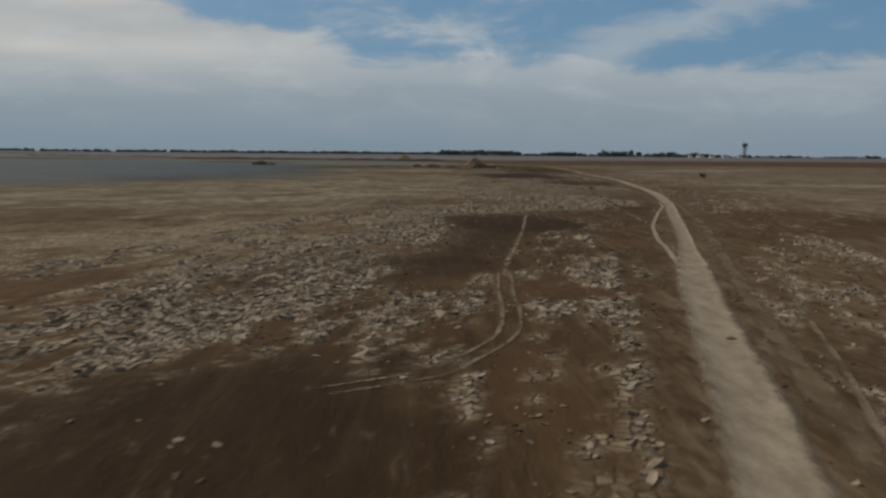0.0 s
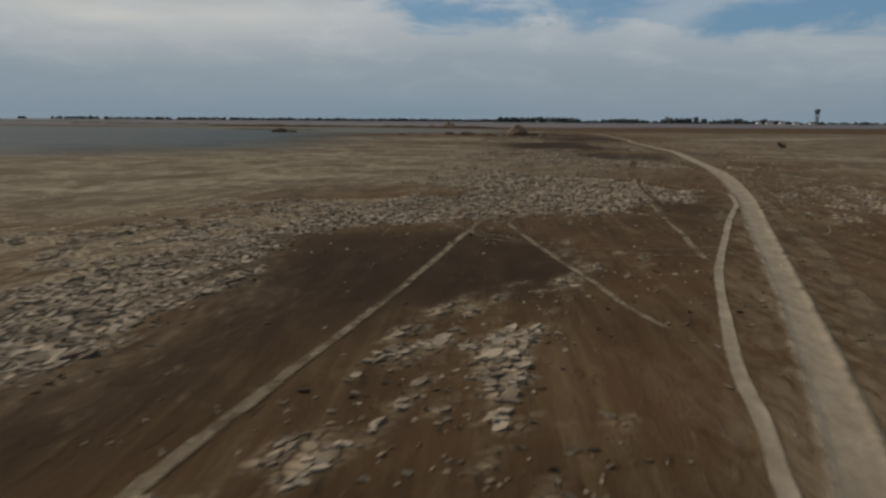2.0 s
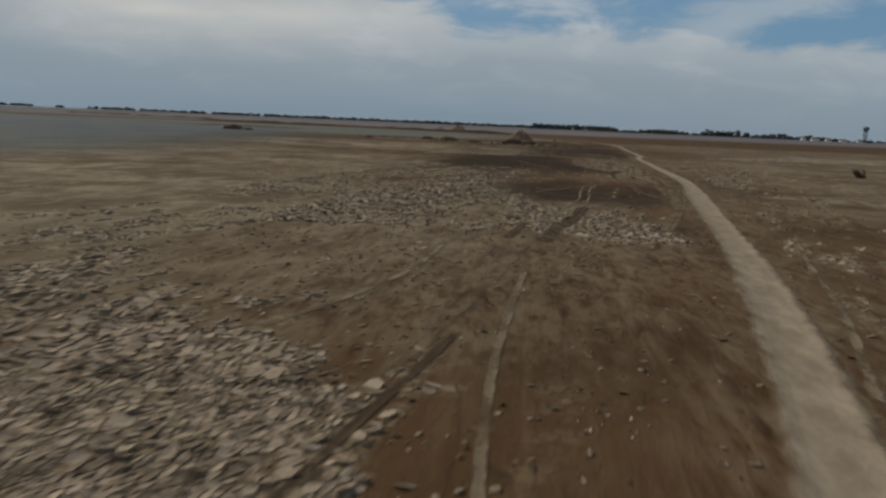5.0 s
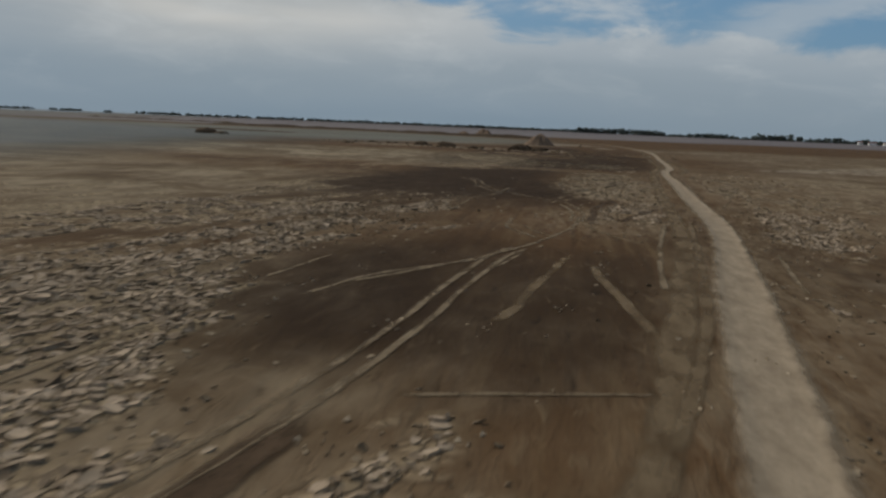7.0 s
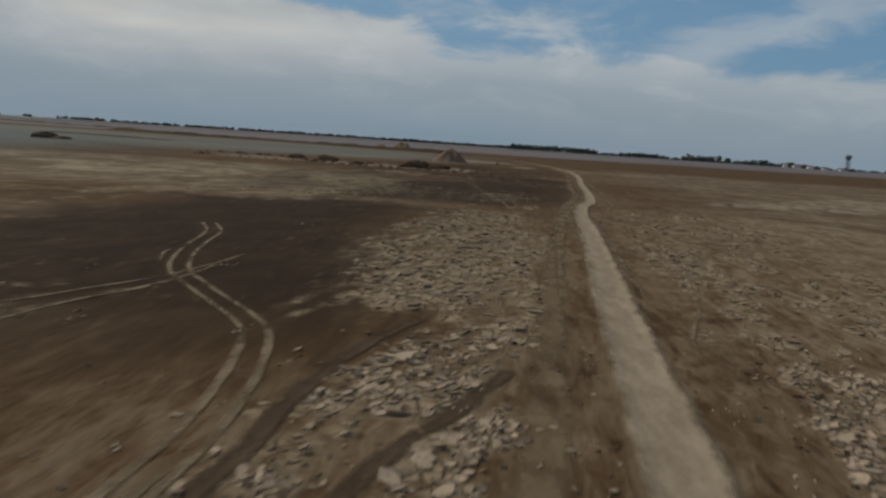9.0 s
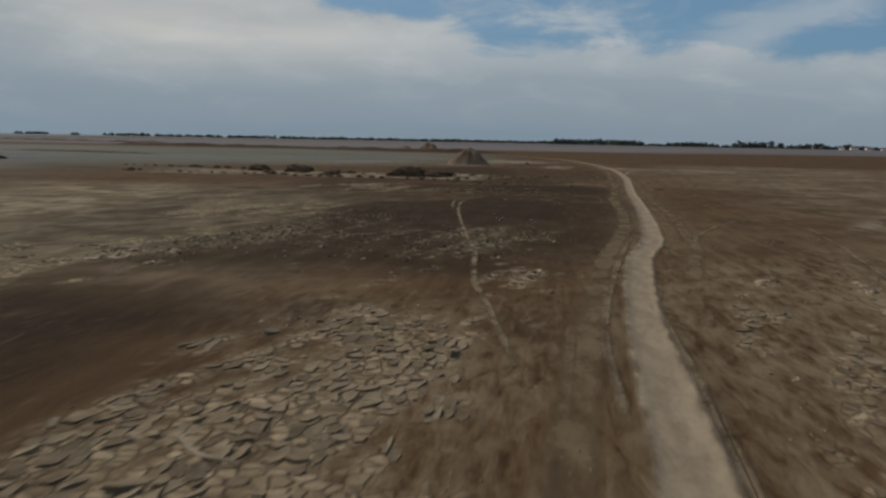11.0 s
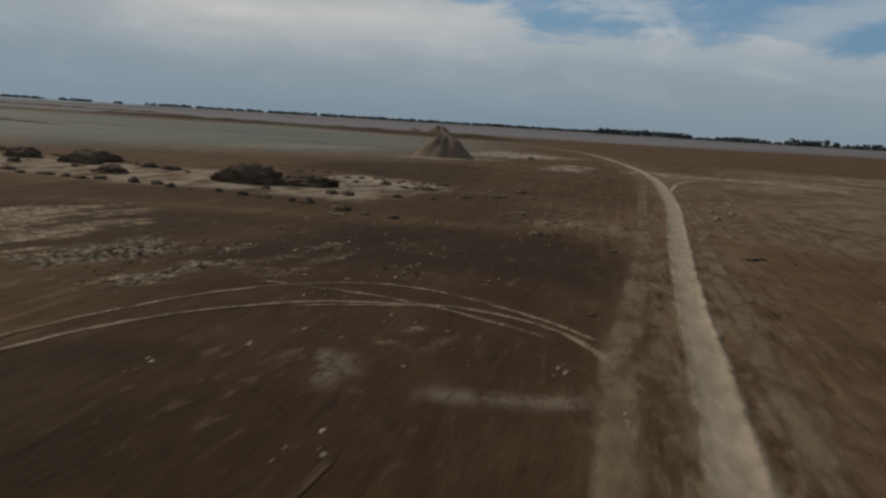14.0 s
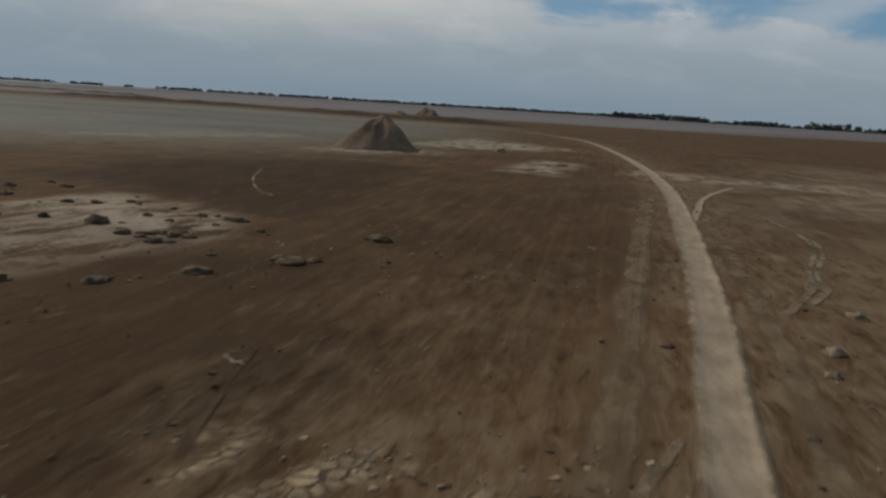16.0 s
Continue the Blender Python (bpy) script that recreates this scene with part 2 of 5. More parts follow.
def track_material(name, a, b, hard=0.5, ragged=0.0, wander=0.9):
    """Worn dusty strip whose rim breaks up raggedly into the soil beside it."""
    m, n, s = material(name)
    p = n.add("NewGeometry").outputs["Position"]
    mid = n.noise(n.scaled(p, (1.5, 0.5, 1), rot=(0, 0, radians(-12))), 1.6, 5, 0.6)
    fine = n.noise(p, 9.0, 6, 0.7)
    col = n.mix(n.ramp(n.math("ADD", n.math("MULTIPLY", mid, 0.7), n.math("MULTIPLY", fine, 0.35)), 0.35, 0.75), a, b)
    n.plug(s.inputs["Base Color"], n.mix(1.0, col, EARTH, "MULTIPLY"))
    s.inputs["Roughness"].default_value, s.inputs["Specular IOR Level"].default_value = 0.96, 0.06
    fade = n.noise(p, 0.55, 3, 0.5)
    rim = n.math("ADD", n.math("MULTIPLY", n.attr("rim"), n.ramp(fade, 0.3, 0.6, 0.35 + 0.6 * hard * hard, 1.0)), n.math("MULTIPLY", n.math("SUBTRACT", n.math("ADD", n.math("MULTIPLY", mid, 1.5 - ragged), n.math("MULTIPLY", fine, 0.5 + ragged)), 1.0), wander + 0.6 * ragged))
    n.plug(s.inputs["Alpha"], n.ramp(rim, 0.10, 0.98 - hard * 0.12, 0.0, 0.78 + 0.24 * hard))
    bumped(n, s, n.math("ADD", fine, mid), 0.5, 0.025)
    return m


m_ground = ground_material()
m_road = track_material("packed_pale_dirt", (0.160, 0.132, 0.102), (0.265, 0.225, 0.178), 1.0, wander=0.5)
m_track = track_material("dusty_wheel_track", (0.092, 0.071, 0.049), (0.200, 0.164, 0.121), 0.42, 0.75)
m_worn_shade = track_material("bare_soil_and_rut_shade", (0.040, 0.027, 0.018), (0.078, 0.055, 0.038), 0.5, 0.5)
m_faint = track_material("faint_wheel_track", (0.083, 0.060, 0.038), (0.158, 0.124, 0.085), 0.4, wander=0.55)


# ---------------------------------------------------------------- helpers for shapes
def hash2(ix, iy, seed):
    v = np.sin(ix * 127.1 + iy * 311.7 + seed * 74.7) * 43758.5453
    return v - np.floor(v)


def value_noise(x, y, seed=0):
    ix, iy = np.floor(x), np.floor(y)
    fx, fy = x - ix, y - iy
    fx, fy = fx * fx * (3 - 2 * fx), fy * fy * (3 - 2 * fy)
    a, b = hash2(ix, iy, seed), hash2(ix + 1, iy, seed)
    c, e = hash2(ix, iy + 1, seed), hash2(ix + 1, iy + 1, seed)
    return (a * (1 - fx) + b * fx) * (1 - fy) + (c * (1 - fx) + e * fx) * fy


def fbm(x, y, octaves=4, seed=0):
    total, amp, norm = 0.0, 1.0, 0.0
    for k in range(octaves):
        total = total + amp * value_noise(x * 2 ** k + 17 * k, y * 2 ** k, seed + k)
        norm += amp
        amp *= 0.55
    return total / norm


def smooth(a, b, v):
    t = np.clip((v - a) / (b - a), 0, 1)
    return t * t * (3 - 2 * t)


def part(name, bm, mat, parent=None, label=""):
    me = bpy.data.meshes.new(name)
    bm.to_mesh(me)
    bm.free()
    me.materials.append(mat)
    ob = new(name, me)
    ob.parent = parent
    if label:
        ob["label"] = label
    return ob


def raw_mesh(name, verts, faces, mat, flat=True):
    me = bpy.data.meshes.new(name)
    me.from_pydata(verts, [], faces)
    me.materials.append(mat)
    if flat:
        me.shade_flat()
    else:
        me.shade_smooth()
    return me


def spline(pts, step):
    """Points along a smooth curve through pts, about step apart."""
    P = [np.array(p, float) for p in pts]
    P = [2 * P[0] - P[1]] + P + [2 * P[-1] - P[-2]]
    out = []
    for i in range(1, len(P) - 2):
        k = max(2, int(np.linalg.norm(P[i + 1] - P[i]) / step))
        for j in range(k):
            t = j / k
            out.append(0.5 * (2 * P[i] + (P[i + 1] - P[i - 1]) * t + (2 * P[i - 1] - 5 * P[i] + 4 * P[i + 1] - P[i + 2]) * t * t
                              + (3 * P[i] - P[i - 1] - 3 * P[i + 1] + P[i + 2]) * t ** 3))
    out.append(P[-2])
    return np.array(out)


ROAD = [(-6, -25), (-1.3, -8), (3.4, 8.5), (5.15, 15), (7.2, 23), (9.43, 31), (11.94, 40), (14.08, 48), (16.65, 58), (19.31, 68), (20.69, 74), (23.3, 86), (25.38, 98),
        (27.09, 110), (29.1, 124), (30.94, 138), (31.8, 152), (32.74, 166), (33.22, 174), (33.62, 182), (34.5, 191), (35.45, 196), (36.02, 201), (36.57, 208), (37.09, 216),
        (38.03, 232), (39.22, 248), (39.82, 256), (40.51, 272), (40.8, 286), (40.2, 305), (37.9, 333), (33.3, 366), (24, 390), (6, 412), (-20, 428)]
ROAD_WIDE = ([0, 31, 36, 48, 58, 68, 75, 92, 104, 117, 124, 131, 142, 174, 182, 196, 208, 224, 240, 260, 300],
             [1.3, 1.22, 0.8, 0.78, 0.92, 0.92, 1.2, 1.3, 1.08, 1.38, 1.38, 1.08, 1.15, 1.05, 0.86, 1.0, 0.86, 0.76, 0.84, 0.95, 0.95])
road_line = spline(ROAD, 0.6)
road_y, road_x = road_line[:, 1], road_line[:, 0]


def height(x, y):
    """Height of the flat: shallow swells, calm beside the road."""
    near = np.clip((np.abs(x - np.interp(y, road_y, road_x)) - 1.0) / 4.0, 0.05, 1)
    fade = np.clip(1.4 - np.hypot(x - 25, y - 150) / 400, 0, 1)
    return fade * near * (0.10 * (fbm(x / 3.1, y / 5.3, 3, 5) - 0.5) + 0.025 * (fbm(x / 0.9, y / 1.7, 2, 9) - 0.5))


# stretches of broken crust: cover and outline
CRUSTS, SALTS, GREENS, WETS, DARK_SOILS, DUSTS, BARES, FAR_HAZES = [], [], [], [], [], [], [], []


def stretch(store, cover, soft, *outline):
    store.append((cover, soft, np.array(outline, float)))


crust = lambda cover, *o: stretch(CRUSTS, 0.14 + 0.56 * cover, 1.7, *o)
crust(.40, (-18.5, 35.2), (-10.4, 28.6), (-6.3, 30.3), (-1.3, 26.4), (-0.3, 22.3), (-2.9, 20.7), (-5.2, 15.9), (-6.5, 13.6), (-12, 16))
crust(.55, (-1.0, 23.2), (5.6, 21.6), (7.8, 32.6), (6.2, 32.5), (3.8, 25.4))
crust(.52, (-1.2, 14.0), (2.5, 14.0), (1.9, 10), (-0.1, 11))
crust(1.0, (33.0, 242.5), (33.3, 244.9), (34.8, 245.4), (37.4, 244.9), (37.4, 243.6), (35.5, 243.0))
crust(.64, (-10.3, 29.0), (-5.3, 30.3), (-1.8, 29.5), (0.4, 25.0), (2.4, 24.5), (4.0, 22.9), (3.9, 21.9), (2.0, 21.5), (0.7, 20.3), (-2.2, 20.0), (-5.4, 18.8))
crust(.8, (-5.5, 29.7), (-3.1, 29.0), (-1.5, 28.3), (-1.1, 25.1), (0.3, 24.5), (2.5, 23.6), (4.5, 23.2), (4.3, 22.1), (-0.3, 21.8), (-0.9, 23.2), (-2.1, 23.1))
crust(.44, (-2.2, 17.8), (-0.5, 18.3), (-0.2, 16.7), (-1.2, 15.2), (-1.7, 15.2))
crust(.24, (-7.0, 11.8), (-5.5, 13.6), (-1.8, 10.2), (-1.8, 7), (-6.5, 7))
crust(.55, (-17, 55), (-3, 78), (22, 88), (18.5, 72.2), (2.5, 48), (-10, 40))
crust(.90, (3.2, 27.8), (3.3, 29.8), (4.0, 32.3), (5.7, 31.4), (6.8, 32.5), (7.8, 31.6), (6.9, 27.5))
crust(.62, (-7.7, 41.5), (-5.0, 46.3), (-1.1, 46.8), (0.9, 36.5), (0.2, 34.6), (-2.4, 34.3), (-4.5, 35.9))
crust(.65, (-11.2, 53.7), (-7.2, 64.5), (3.3, 65.0), (18.2, 72.3), (14.3, 60.9), (2.7, 55.1), (-1.8, 48.1), (-6.2, 44.8))
crust(.5, (4.4, 33.5), (4.6, 41), (7.2, 45), (9.4, 46), (8.8, 39), (7.6, 33.5))
crust(.45, (4.7, 35.0), (5.0, 36.4), (6.7, 37.1), (9.7, 39.8), (8.4, 33.9), (6.9, 34.5), (4.8, 33.6))
crust(.78, (-7.4, 61.4), (-1.6, 67.2), (5.7, 78.9), (11.3, 83.5), (11.8, 65.0), (6.2, 57.9), (4.2, 56.3), (1.1, 53.9), (0.7, 49.3), (-3, 50))
crust(.50, (6.2, 44.3), (7.8, 45.5), (8.4, 49.9), (9.8, 48.8), (8.8, 47.0), (7.9, 44.1), (6.7, 43.3))
crust(.85, (0.9, 67.6), (3.7, 71.1), (5.3, 82.8), (9.7, 87.0), (16.4, 84.3), (18.4, 73.8), (17.0, 68.2), (14.3, 65.7), (11.8, 61.4), (9.6, 60.1), (5.8, 59.4))
crust(.55, (2, 88), (20, 88), (23, 101), (5, 105))
crust(.88, (12, 104), (16.9, 107.5), (19.4, 108.8), (21.7, 111.1), (23.4, 111.2), (24.5, 108.7), (24.9, 104.4), (24.6, 100), (10, 98))
crust(.66, (1.4, 125.0), (9.7, 139.9), (18.3, 148.1), (13.7, 126.5), (19.9, 120.1), (20.2, 114.3), (18.1, 109.7), (10, 106.1))
crust(.68, (6.0, 127.9), (12.9, 131.7), (17.2, 138.9), (20.7, 144.2), (17.7, 130.6), (17.5, 122.9), (19.3, 119.1), (18.6, 115.8), (19.0, 112.9), (12, 112))
crust(.80, (17.4, 111.9), (18.7, 114.0), (21.5, 112.6), (22.4, 113.3), (22.5, 110.0), (17, 109))
crust(.60, (22.1, 112.8), (24.6, 113.1), (24.6, 109.8), (22.5, 109.6))
crust(.52, (32.1, 142.4), (41.5, 150.5), (36.0, 131.4), (32.1, 132.8))
crust(.76, (6.9, 142.9), (6.7, 150.3), (13.7, 152.2), (19.0, 150.4), (19.7, 143.3), (19.6, 135.6), (19.9, 130.8), (17, 128.2))
crust(.56, (25.6, 139.0), (27.5, 153.2), (30.0, 152.5), (29.2, 140.6), (26.8, 137.8))
crust(.46, (23.9, 130.2), (27.7, 131.0), (27.2, 125.5), (24.9, 125))
crust(.58, (23.6, 165.8), (31.1, 177.4), (30.1, 150.7), (26.1, 153.8))
crust(.72, (25.3, 139.5), (25.9, 145.2), (28.4, 146), (29.4, 143.2), (29.4, 138.5))
crust(.60, (33.9, 168.3), (47, 178.5), (37, 141), (32.8, 140.9), (33, 148.2))
crust(.85, (23.6, 164.9), (24, 171), (25.2, 183), (31.0, 181), (31.3, 169.7), (30.2, 150), (26, 150), (23, 157))
crust(.66, (35.2, 183.4), (40.9, 191), (47, 186), (38, 156.5), (33.5, 155), (34, 164.5))
crust(.55, (5, 180), (11.7, 190), (19.2, 197.3), (23.5, 202), (21, 185.0), (11.4, 178))
crust(.50, (3, 221.3), (9.8, 225.2), (18.1, 215.4), (23.3, 207), (26.2, 202.2), (27.6, 197.0), (27.7, 190), (18, 190))
crust(.32, (28.2, 196), (29.6, 201), (31.5, 203), (31.5, 196), (29.4, 191))
crust(.42, (9.5, 232.7), (16.7, 239.7), (24.0, 229.3), (25.3, 223.9), (21.1, 225.6), (14, 223.9))
crust(.5, (8, 8), (12, 14), (20, 36), (17, 44), (12, 28))
crust(.5, (19, 62), (30, 66), (34, 84), (25, 82))
crust(.42, (22, 226), (26, 235), (31, 233.5), (31.5, 229), (27.5, 227.5))
crust(.32, (29, 221), (30, 223.5), (33, 224), (32.5, 220.5))
crust(.45, (40, 118), (60, 112), (80, 122), (50, 128))
crust(.85, (-16.5, 31.3), (-11.5, 35.3), (-1.9, 35.9), (0.2, 26.3), (5.6, 22.3), (3.7, 18.0), (1.4, 20.6), (-1.4, 18.0), (-3.8, 17.9), (-8.5, 15.0))
crust(.95, (-4.7, 27.9), (-2.7, 30.9), (-1.3, 29.1), (-0.8, 25.1), (1.3, 26.4), (2.2, 25.3), (1.5, 23.9), (3.5, 22.8), (4.9, 23.5), (5.5, 22.9), (5.3, 21), (-0.6, 20.8), (-2.6, 24.0))
crust(1.1, (-26, 36), (-8.8, 53.0), (-5.2, 58.1), (-3.6, 69.4), (7.7, 94.1), (11.9, 81.9), (7.0, 63.6), (3.3, 59.0), (1.0, 51.5), (0.5, 43.6), (-0.2, 38.0), (-6, 34))
crust(1.35, (4.5, 71.8), (5.4, 77.7), (9.7, 86.0), (14.0, 81.3), (16.5, 76.8), (17.9, 72.4), (17.2, 68.5), (15.4, 65.8), (14.7, 61.0), (10.2, 60))
crust(.8, (0.2, 126.6), (9.7, 144.7), (15.4, 140.0), (17.6, 118.7), (20.7, 110.6), (23.2, 112.7), (24.8, 108.7), (24.5, 100), (12, 96), (4, 108))
crust(.9, (8.2, 133.6), (6.6, 151), (12.6, 153), (18.3, 150.2), (19.2, 139.0), (19.2, 131.3), (16.1, 123.0))
crust(.5, (5.7, 221.1), (12.1, 222.8), (21.0, 209.6), (27.7, 200.3), (29.9, 200.7), (32.4, 196.1), (30.6, 194.6), (29.5, 190), (24, 190))
crust(1.2, (-4.2, 66.2), (5.4, 73.2), (8.8, 84.2), (15.8, 98), (18.6, 74.4), (17.0, 68.7), (14.4, 66.4), (9.9, 60.2), (7.0, 59.6), (2.0, 56.0))
salt = lambda cover, *o: stretch(SALTS, cover, 1.5, *o)
salt(.52, (-12, 247), (5.2, 248.6), (14.5, 247.5), (24, 247), (25, 257), (20.3, 260), (11.1, 260), (-14, 262))
stretch(SALTS, .3, 0.3, (30.2, 220.9), (31.3, 221.0), (31.8, 220.0), (31.4, 219.1), (30.7, 219.9))
stretch(SALTS, .3, 0.25, (32.9, 219.7), (35.4, 220.0), (35.4, 219.4), (33.1, 219.1))
salt(.75, (17, 260.1), (20.1, 264), (24.9, 262.0), (26.6, 258.6), (25.4, 257.4), (20, 258))
stretch(SALTS, .25, 12, (-160, 300), (-20, 280), (4, 296), (14, 330), (10, 420), (-170, 430))
salt(.8, (-6, 296), (-3, 318), (8, 323), (2, 302))
salt(.7, (-75, 300), (-20, 318), (-2, 345), (-70, 350))
salt(.75, (16, 318), (20, 345), (34, 330), (26, 318))
salt(.7, (31, 292), (34, 292), (36, 306), (31, 306))
salt(.6, (13, 300), (15, 306), (22, 310), (24, 305), (18, 298))
salt(.45, (46, 205), (75, 212), (110, 260), (70, 240))
salt(.5, (38, 296), (55, 292), (60, 297), (40, 303))
salt(.4, (33, 126), (46, 114), (95, 118), (95, 126), (50, 124))
salt(.5, (-400, 560), (60, 560), (200, 900), (-700, 900))
green = lambda cover, *o: stretch(GREENS, cover, 9.0, *o)
green(.95, (-60, 45), (-8, 62), (14, 95), (16, 118), (-10, 130), (-60, 100))
green(.75, (-30, 130), (8, 128), (16, 148), (8, 166), (-30, 172))
green(.95, (-30, 184), (14, 185), (23, 197), (20, 214), (8, 226), (-30, 222))
green(.6, (32, 60), (160, 60), (260, 330), (50, 330), (44, 200), (36, 120))
dusty = lambda cover, *o: stretch(DUSTS, cover, 3.0, *o)
dusty(.62, (33.5, 136), (33.5, 190), (42, 196), (52, 188), (46, 160), (38, 136))
dusty(.5, (25.5, 156), (25, 182), (31, 182), (31, 150), (28.5, 148))
dusty(.55, (-30, 46), (-19.6, 48.7), (-3.5, 54.3), (1.0, 45.4), (-1.9, 31.5), (-10.3, 29.0))
dusty(.4, (38, 243), (48, 243), (48, 264), (41, 264))
dusty(.4, (6, 8), (16, 20), (24, 40), (14, 38))
dusty(.45, (31, 241.5), (37.6, 241.5), (37.6, 247), (32, 247))
dusty(.2, (32, 241), (38, 241), (37, 258), (33, 258))
dusty(.35, (21, 62), (40, 62), (44, 100), (27, 100))
bare = lambda cover, *o: stretch(BARES, cover, 0.8, *o)
bare(.85, (-1.4, 30.0), (-1.2, 33.7), (1.6, 37.5), (2.4, 42.6), (1.6, 53.6), (5.2, 57.5), (5.8, 53.2), (4.1, 40.2), (2.7, 33.4), (2.0, 29.9), (0.8, 28.4), (-1.0, 25.6))
bare(.95, (2.1, 23.9), (2.3, 25.3), (3.8, 25.2), (4.9, 24.6), (4.6, 23.6), (3.0, 23.2))
bare(.8, (-8.3, 45.7), (-6.7, 50.4), (-3.9, 46.6), (-3.0, 42.4), (-6.3, 41.9))
bare(1.0, (7.6, 30.9), (4.6, 19), (3.0, 12), (4.4, 12), (6.2, 22), (8.8, 31), (12.5, 47), (11.8, 47))
bare(1.0, (8.8, 35.1), (11.8, 47.0), (12.5, 47.1), (9.8, 35.2))
bare(.9, (0.5, 36.9), (0.6, 39.5), (0.9, 42.6), (1.2, 50.4), (1.7, 55.4), (3.4, 58.1), (6.1, 57.5), (4.5, 46.4), (3.7, 41.1), (2.7, 35.2), (1.8, 34.7))
bare(.8, (-3.6, 71.0), (-2.2, 76.7), (1.4, 79.0), (5.1, 75.1), (5.5, 70.5), (0.4, 67.9), (-4.5, 66.8), (-6.1, 69.5))
bare(.8, (2.4, 55.1), (5.5, 56.9), (8.7, 58.9), (11.2, 61.3), (14.1, 65.3), (17.1, 68.1), (12.9, 49.4), (11.5, 49.3), (11.0, 52.3), (9.2, 54.9), (7.9, 51.9), (6.1, 48.7))
bare(1.0, (14.8, 63.0), (15.4, 65.4), (17.2, 68.2), (18.0, 72.4), (20.6, 77.8), (19.5, 71.7), (17.3, 63.4))
bare(.75, (7.7, 98.2), (13.7, 101.0), (24.4, 98.7), (21.7, 82.2), (18.2, 73.6), (17.4, 77.0), (16.5, 82.0), (14.0, 84.0), (10.9, 86.4))
bare(.95, (17.8, 118.7), (18.1, 127.0), (23.3, 132.8), (28.0, 131.1), (28.5, 124.4), (26.6, 110.9), (25.5, 103.5), (24.5, 103.3), (24.8, 108.7), (23.2, 112.7), (20.7, 110.6), (19.2, 112.3))
bare(.9, (16.3, 122.7), (17.4, 126.6), (19.4, 130.4), (21.7, 138.5), (25.1, 140.1), (25.7, 130.4), (27.2, 128.3), (27.7, 134.7), (30.0, 138), (28.4, 124), (27.7, 119.1), (24.4, 119.2), (21.9, 119.2), (19.9, 117.9))
bare(.75, (17.9, 136.6), (19.6, 139.6), (20.6, 146.0), (21.1, 148.7), (24.1, 146.9), (24.8, 140.8), (23.7, 136.6), (23.2, 132.6), (22.5, 130.7))
bare(.95, (10.8, 171.1), (18.7, 182.1), (24.4, 183.5), (24.3, 173.4), (23.1, 166.1), (23.9, 162.7), (23.6, 160.0), (22.3, 157.0), (21.5, 152.6), (13, 160))
bare(.9, (19.9, 212.2), (18.2, 224.1), (24.1, 219.4), (27.1, 219.0), (35.5, 222.1), (34.1, 193.5), (33.2, 193.3), (32.4, 198.2), (30.0, 201.3), (27.7, 200.3), (25.2, 203.1))
dusty(.7, (27.5, 160), (28, 181), (31.4, 178), (30.4, 152), (28, 150))
bare(.6, (22.0, 157), (24.4, 159.5), (24.6, 156), (24.2, 152), (21, 150))
bare(.5, (-9, 7), (-8, 14.5), (-3, 16), (0, 12), (-1, 6))
dusty(.55, (23.5, 136), (23.5, 142), (27, 145), (29, 149), (31, 150), (30.5, 139), (28, 134))
dusty(.45, (33, 136), (33.5, 150), (44, 152), (42, 136))
dusty(.5, (6, 84), (10, 110), (22, 112), (24, 98), (18, 84))
# stretches where the soil colour is darker
dark_soil = lambda cover, *o: stretch(DARK_SOILS, min(1.0, cover * 1.12), 2.2, *o)
dark_soil(.95, (11.4, 168), (12, 177.1), (18.3, 183), (26.6, 181), (24.7, 176), (23.6, 166.2), (23.8, 160.7), (24.4, 152), (20.7, 151), (14, 152))
dark_soil(.85, (24, 228), (24, 239), (30, 241), (37.0, 239), (37.2, 228))
dark_soil(.9, (-1, 33), (0.5, 44), (2, 52), (4.2, 46), (3.4, 38), (2.4, 32.5))
dark_soil(.85, (20, 195), (19, 216), (30, 222), (31.5, 203), (27.5, 193))
dark_soil(.85, (-9, 7), (-8, 15), (-3, 17), (0, 12), (-1, 6))
dark_soil(.9, (0, 46), (2, 54), (6, 58), (8.5, 55), (9.5, 48), (4, 44))
dark_soil(.7, (17, 117), (17, 124), (24, 129), (26, 122), (25, 116))
dark_soil(.8, (20, 143), (21, 152), (27.5, 154), (27.5, 147), (24.5, 144))
dark_soil(.9, (21, 149), (24, 166), (25.6, 161), (26.2, 155), (25.2, 149))
dark_soil(.95, (16, 127), (20.6, 129.8), (20.5, 134.8), (21.2, 135.1), (22.8, 129.4), (22.2, 125.9), (21.2, 123), (17, 121))
dark_soil(.72, (25.0, 145), (24, 160), (26.2, 163), (28.2, 156), (29.0, 146))
dark_soil(.67, (16, 163), (19, 166), (24.5, 157), (26.3, 152), (27.3, 147), (25, 144), (20, 145))
dark_soil(.97, (17.3, 119.5), (18.2, 123.5), (19.8, 126), (22.4, 127.6), (22.6, 121.0), (22.8, 116), (19.5, 115))
dark_soil(.97, (10.8, 177.9), (21.5, 179.1), (22.3, 167.5), (23.3, 160.6), (25.2, 155.3), (24, 151), (16, 158))
dark_soil(.86, (25, 206), (26.0, 213.0), (26.6, 218.0), (32.1, 221.2), (34.4, 214), (34.0, 204), (29.6, 203))
dark_soil(.9, (8, 138), (14, 140), (24, 145), (25.3, 150), (24.5, 160), (10, 168))
dark_soil(.6, (-10, 31), (-2, 35), (1, 38.5), (3.6, 46), (5, 46), (2.4, 30), (0, 26), (-7, 26))
dark_soil(.85, (-9, 12), (-4.5, 15), (-2, 10), (-2, 6), (-9, 6))
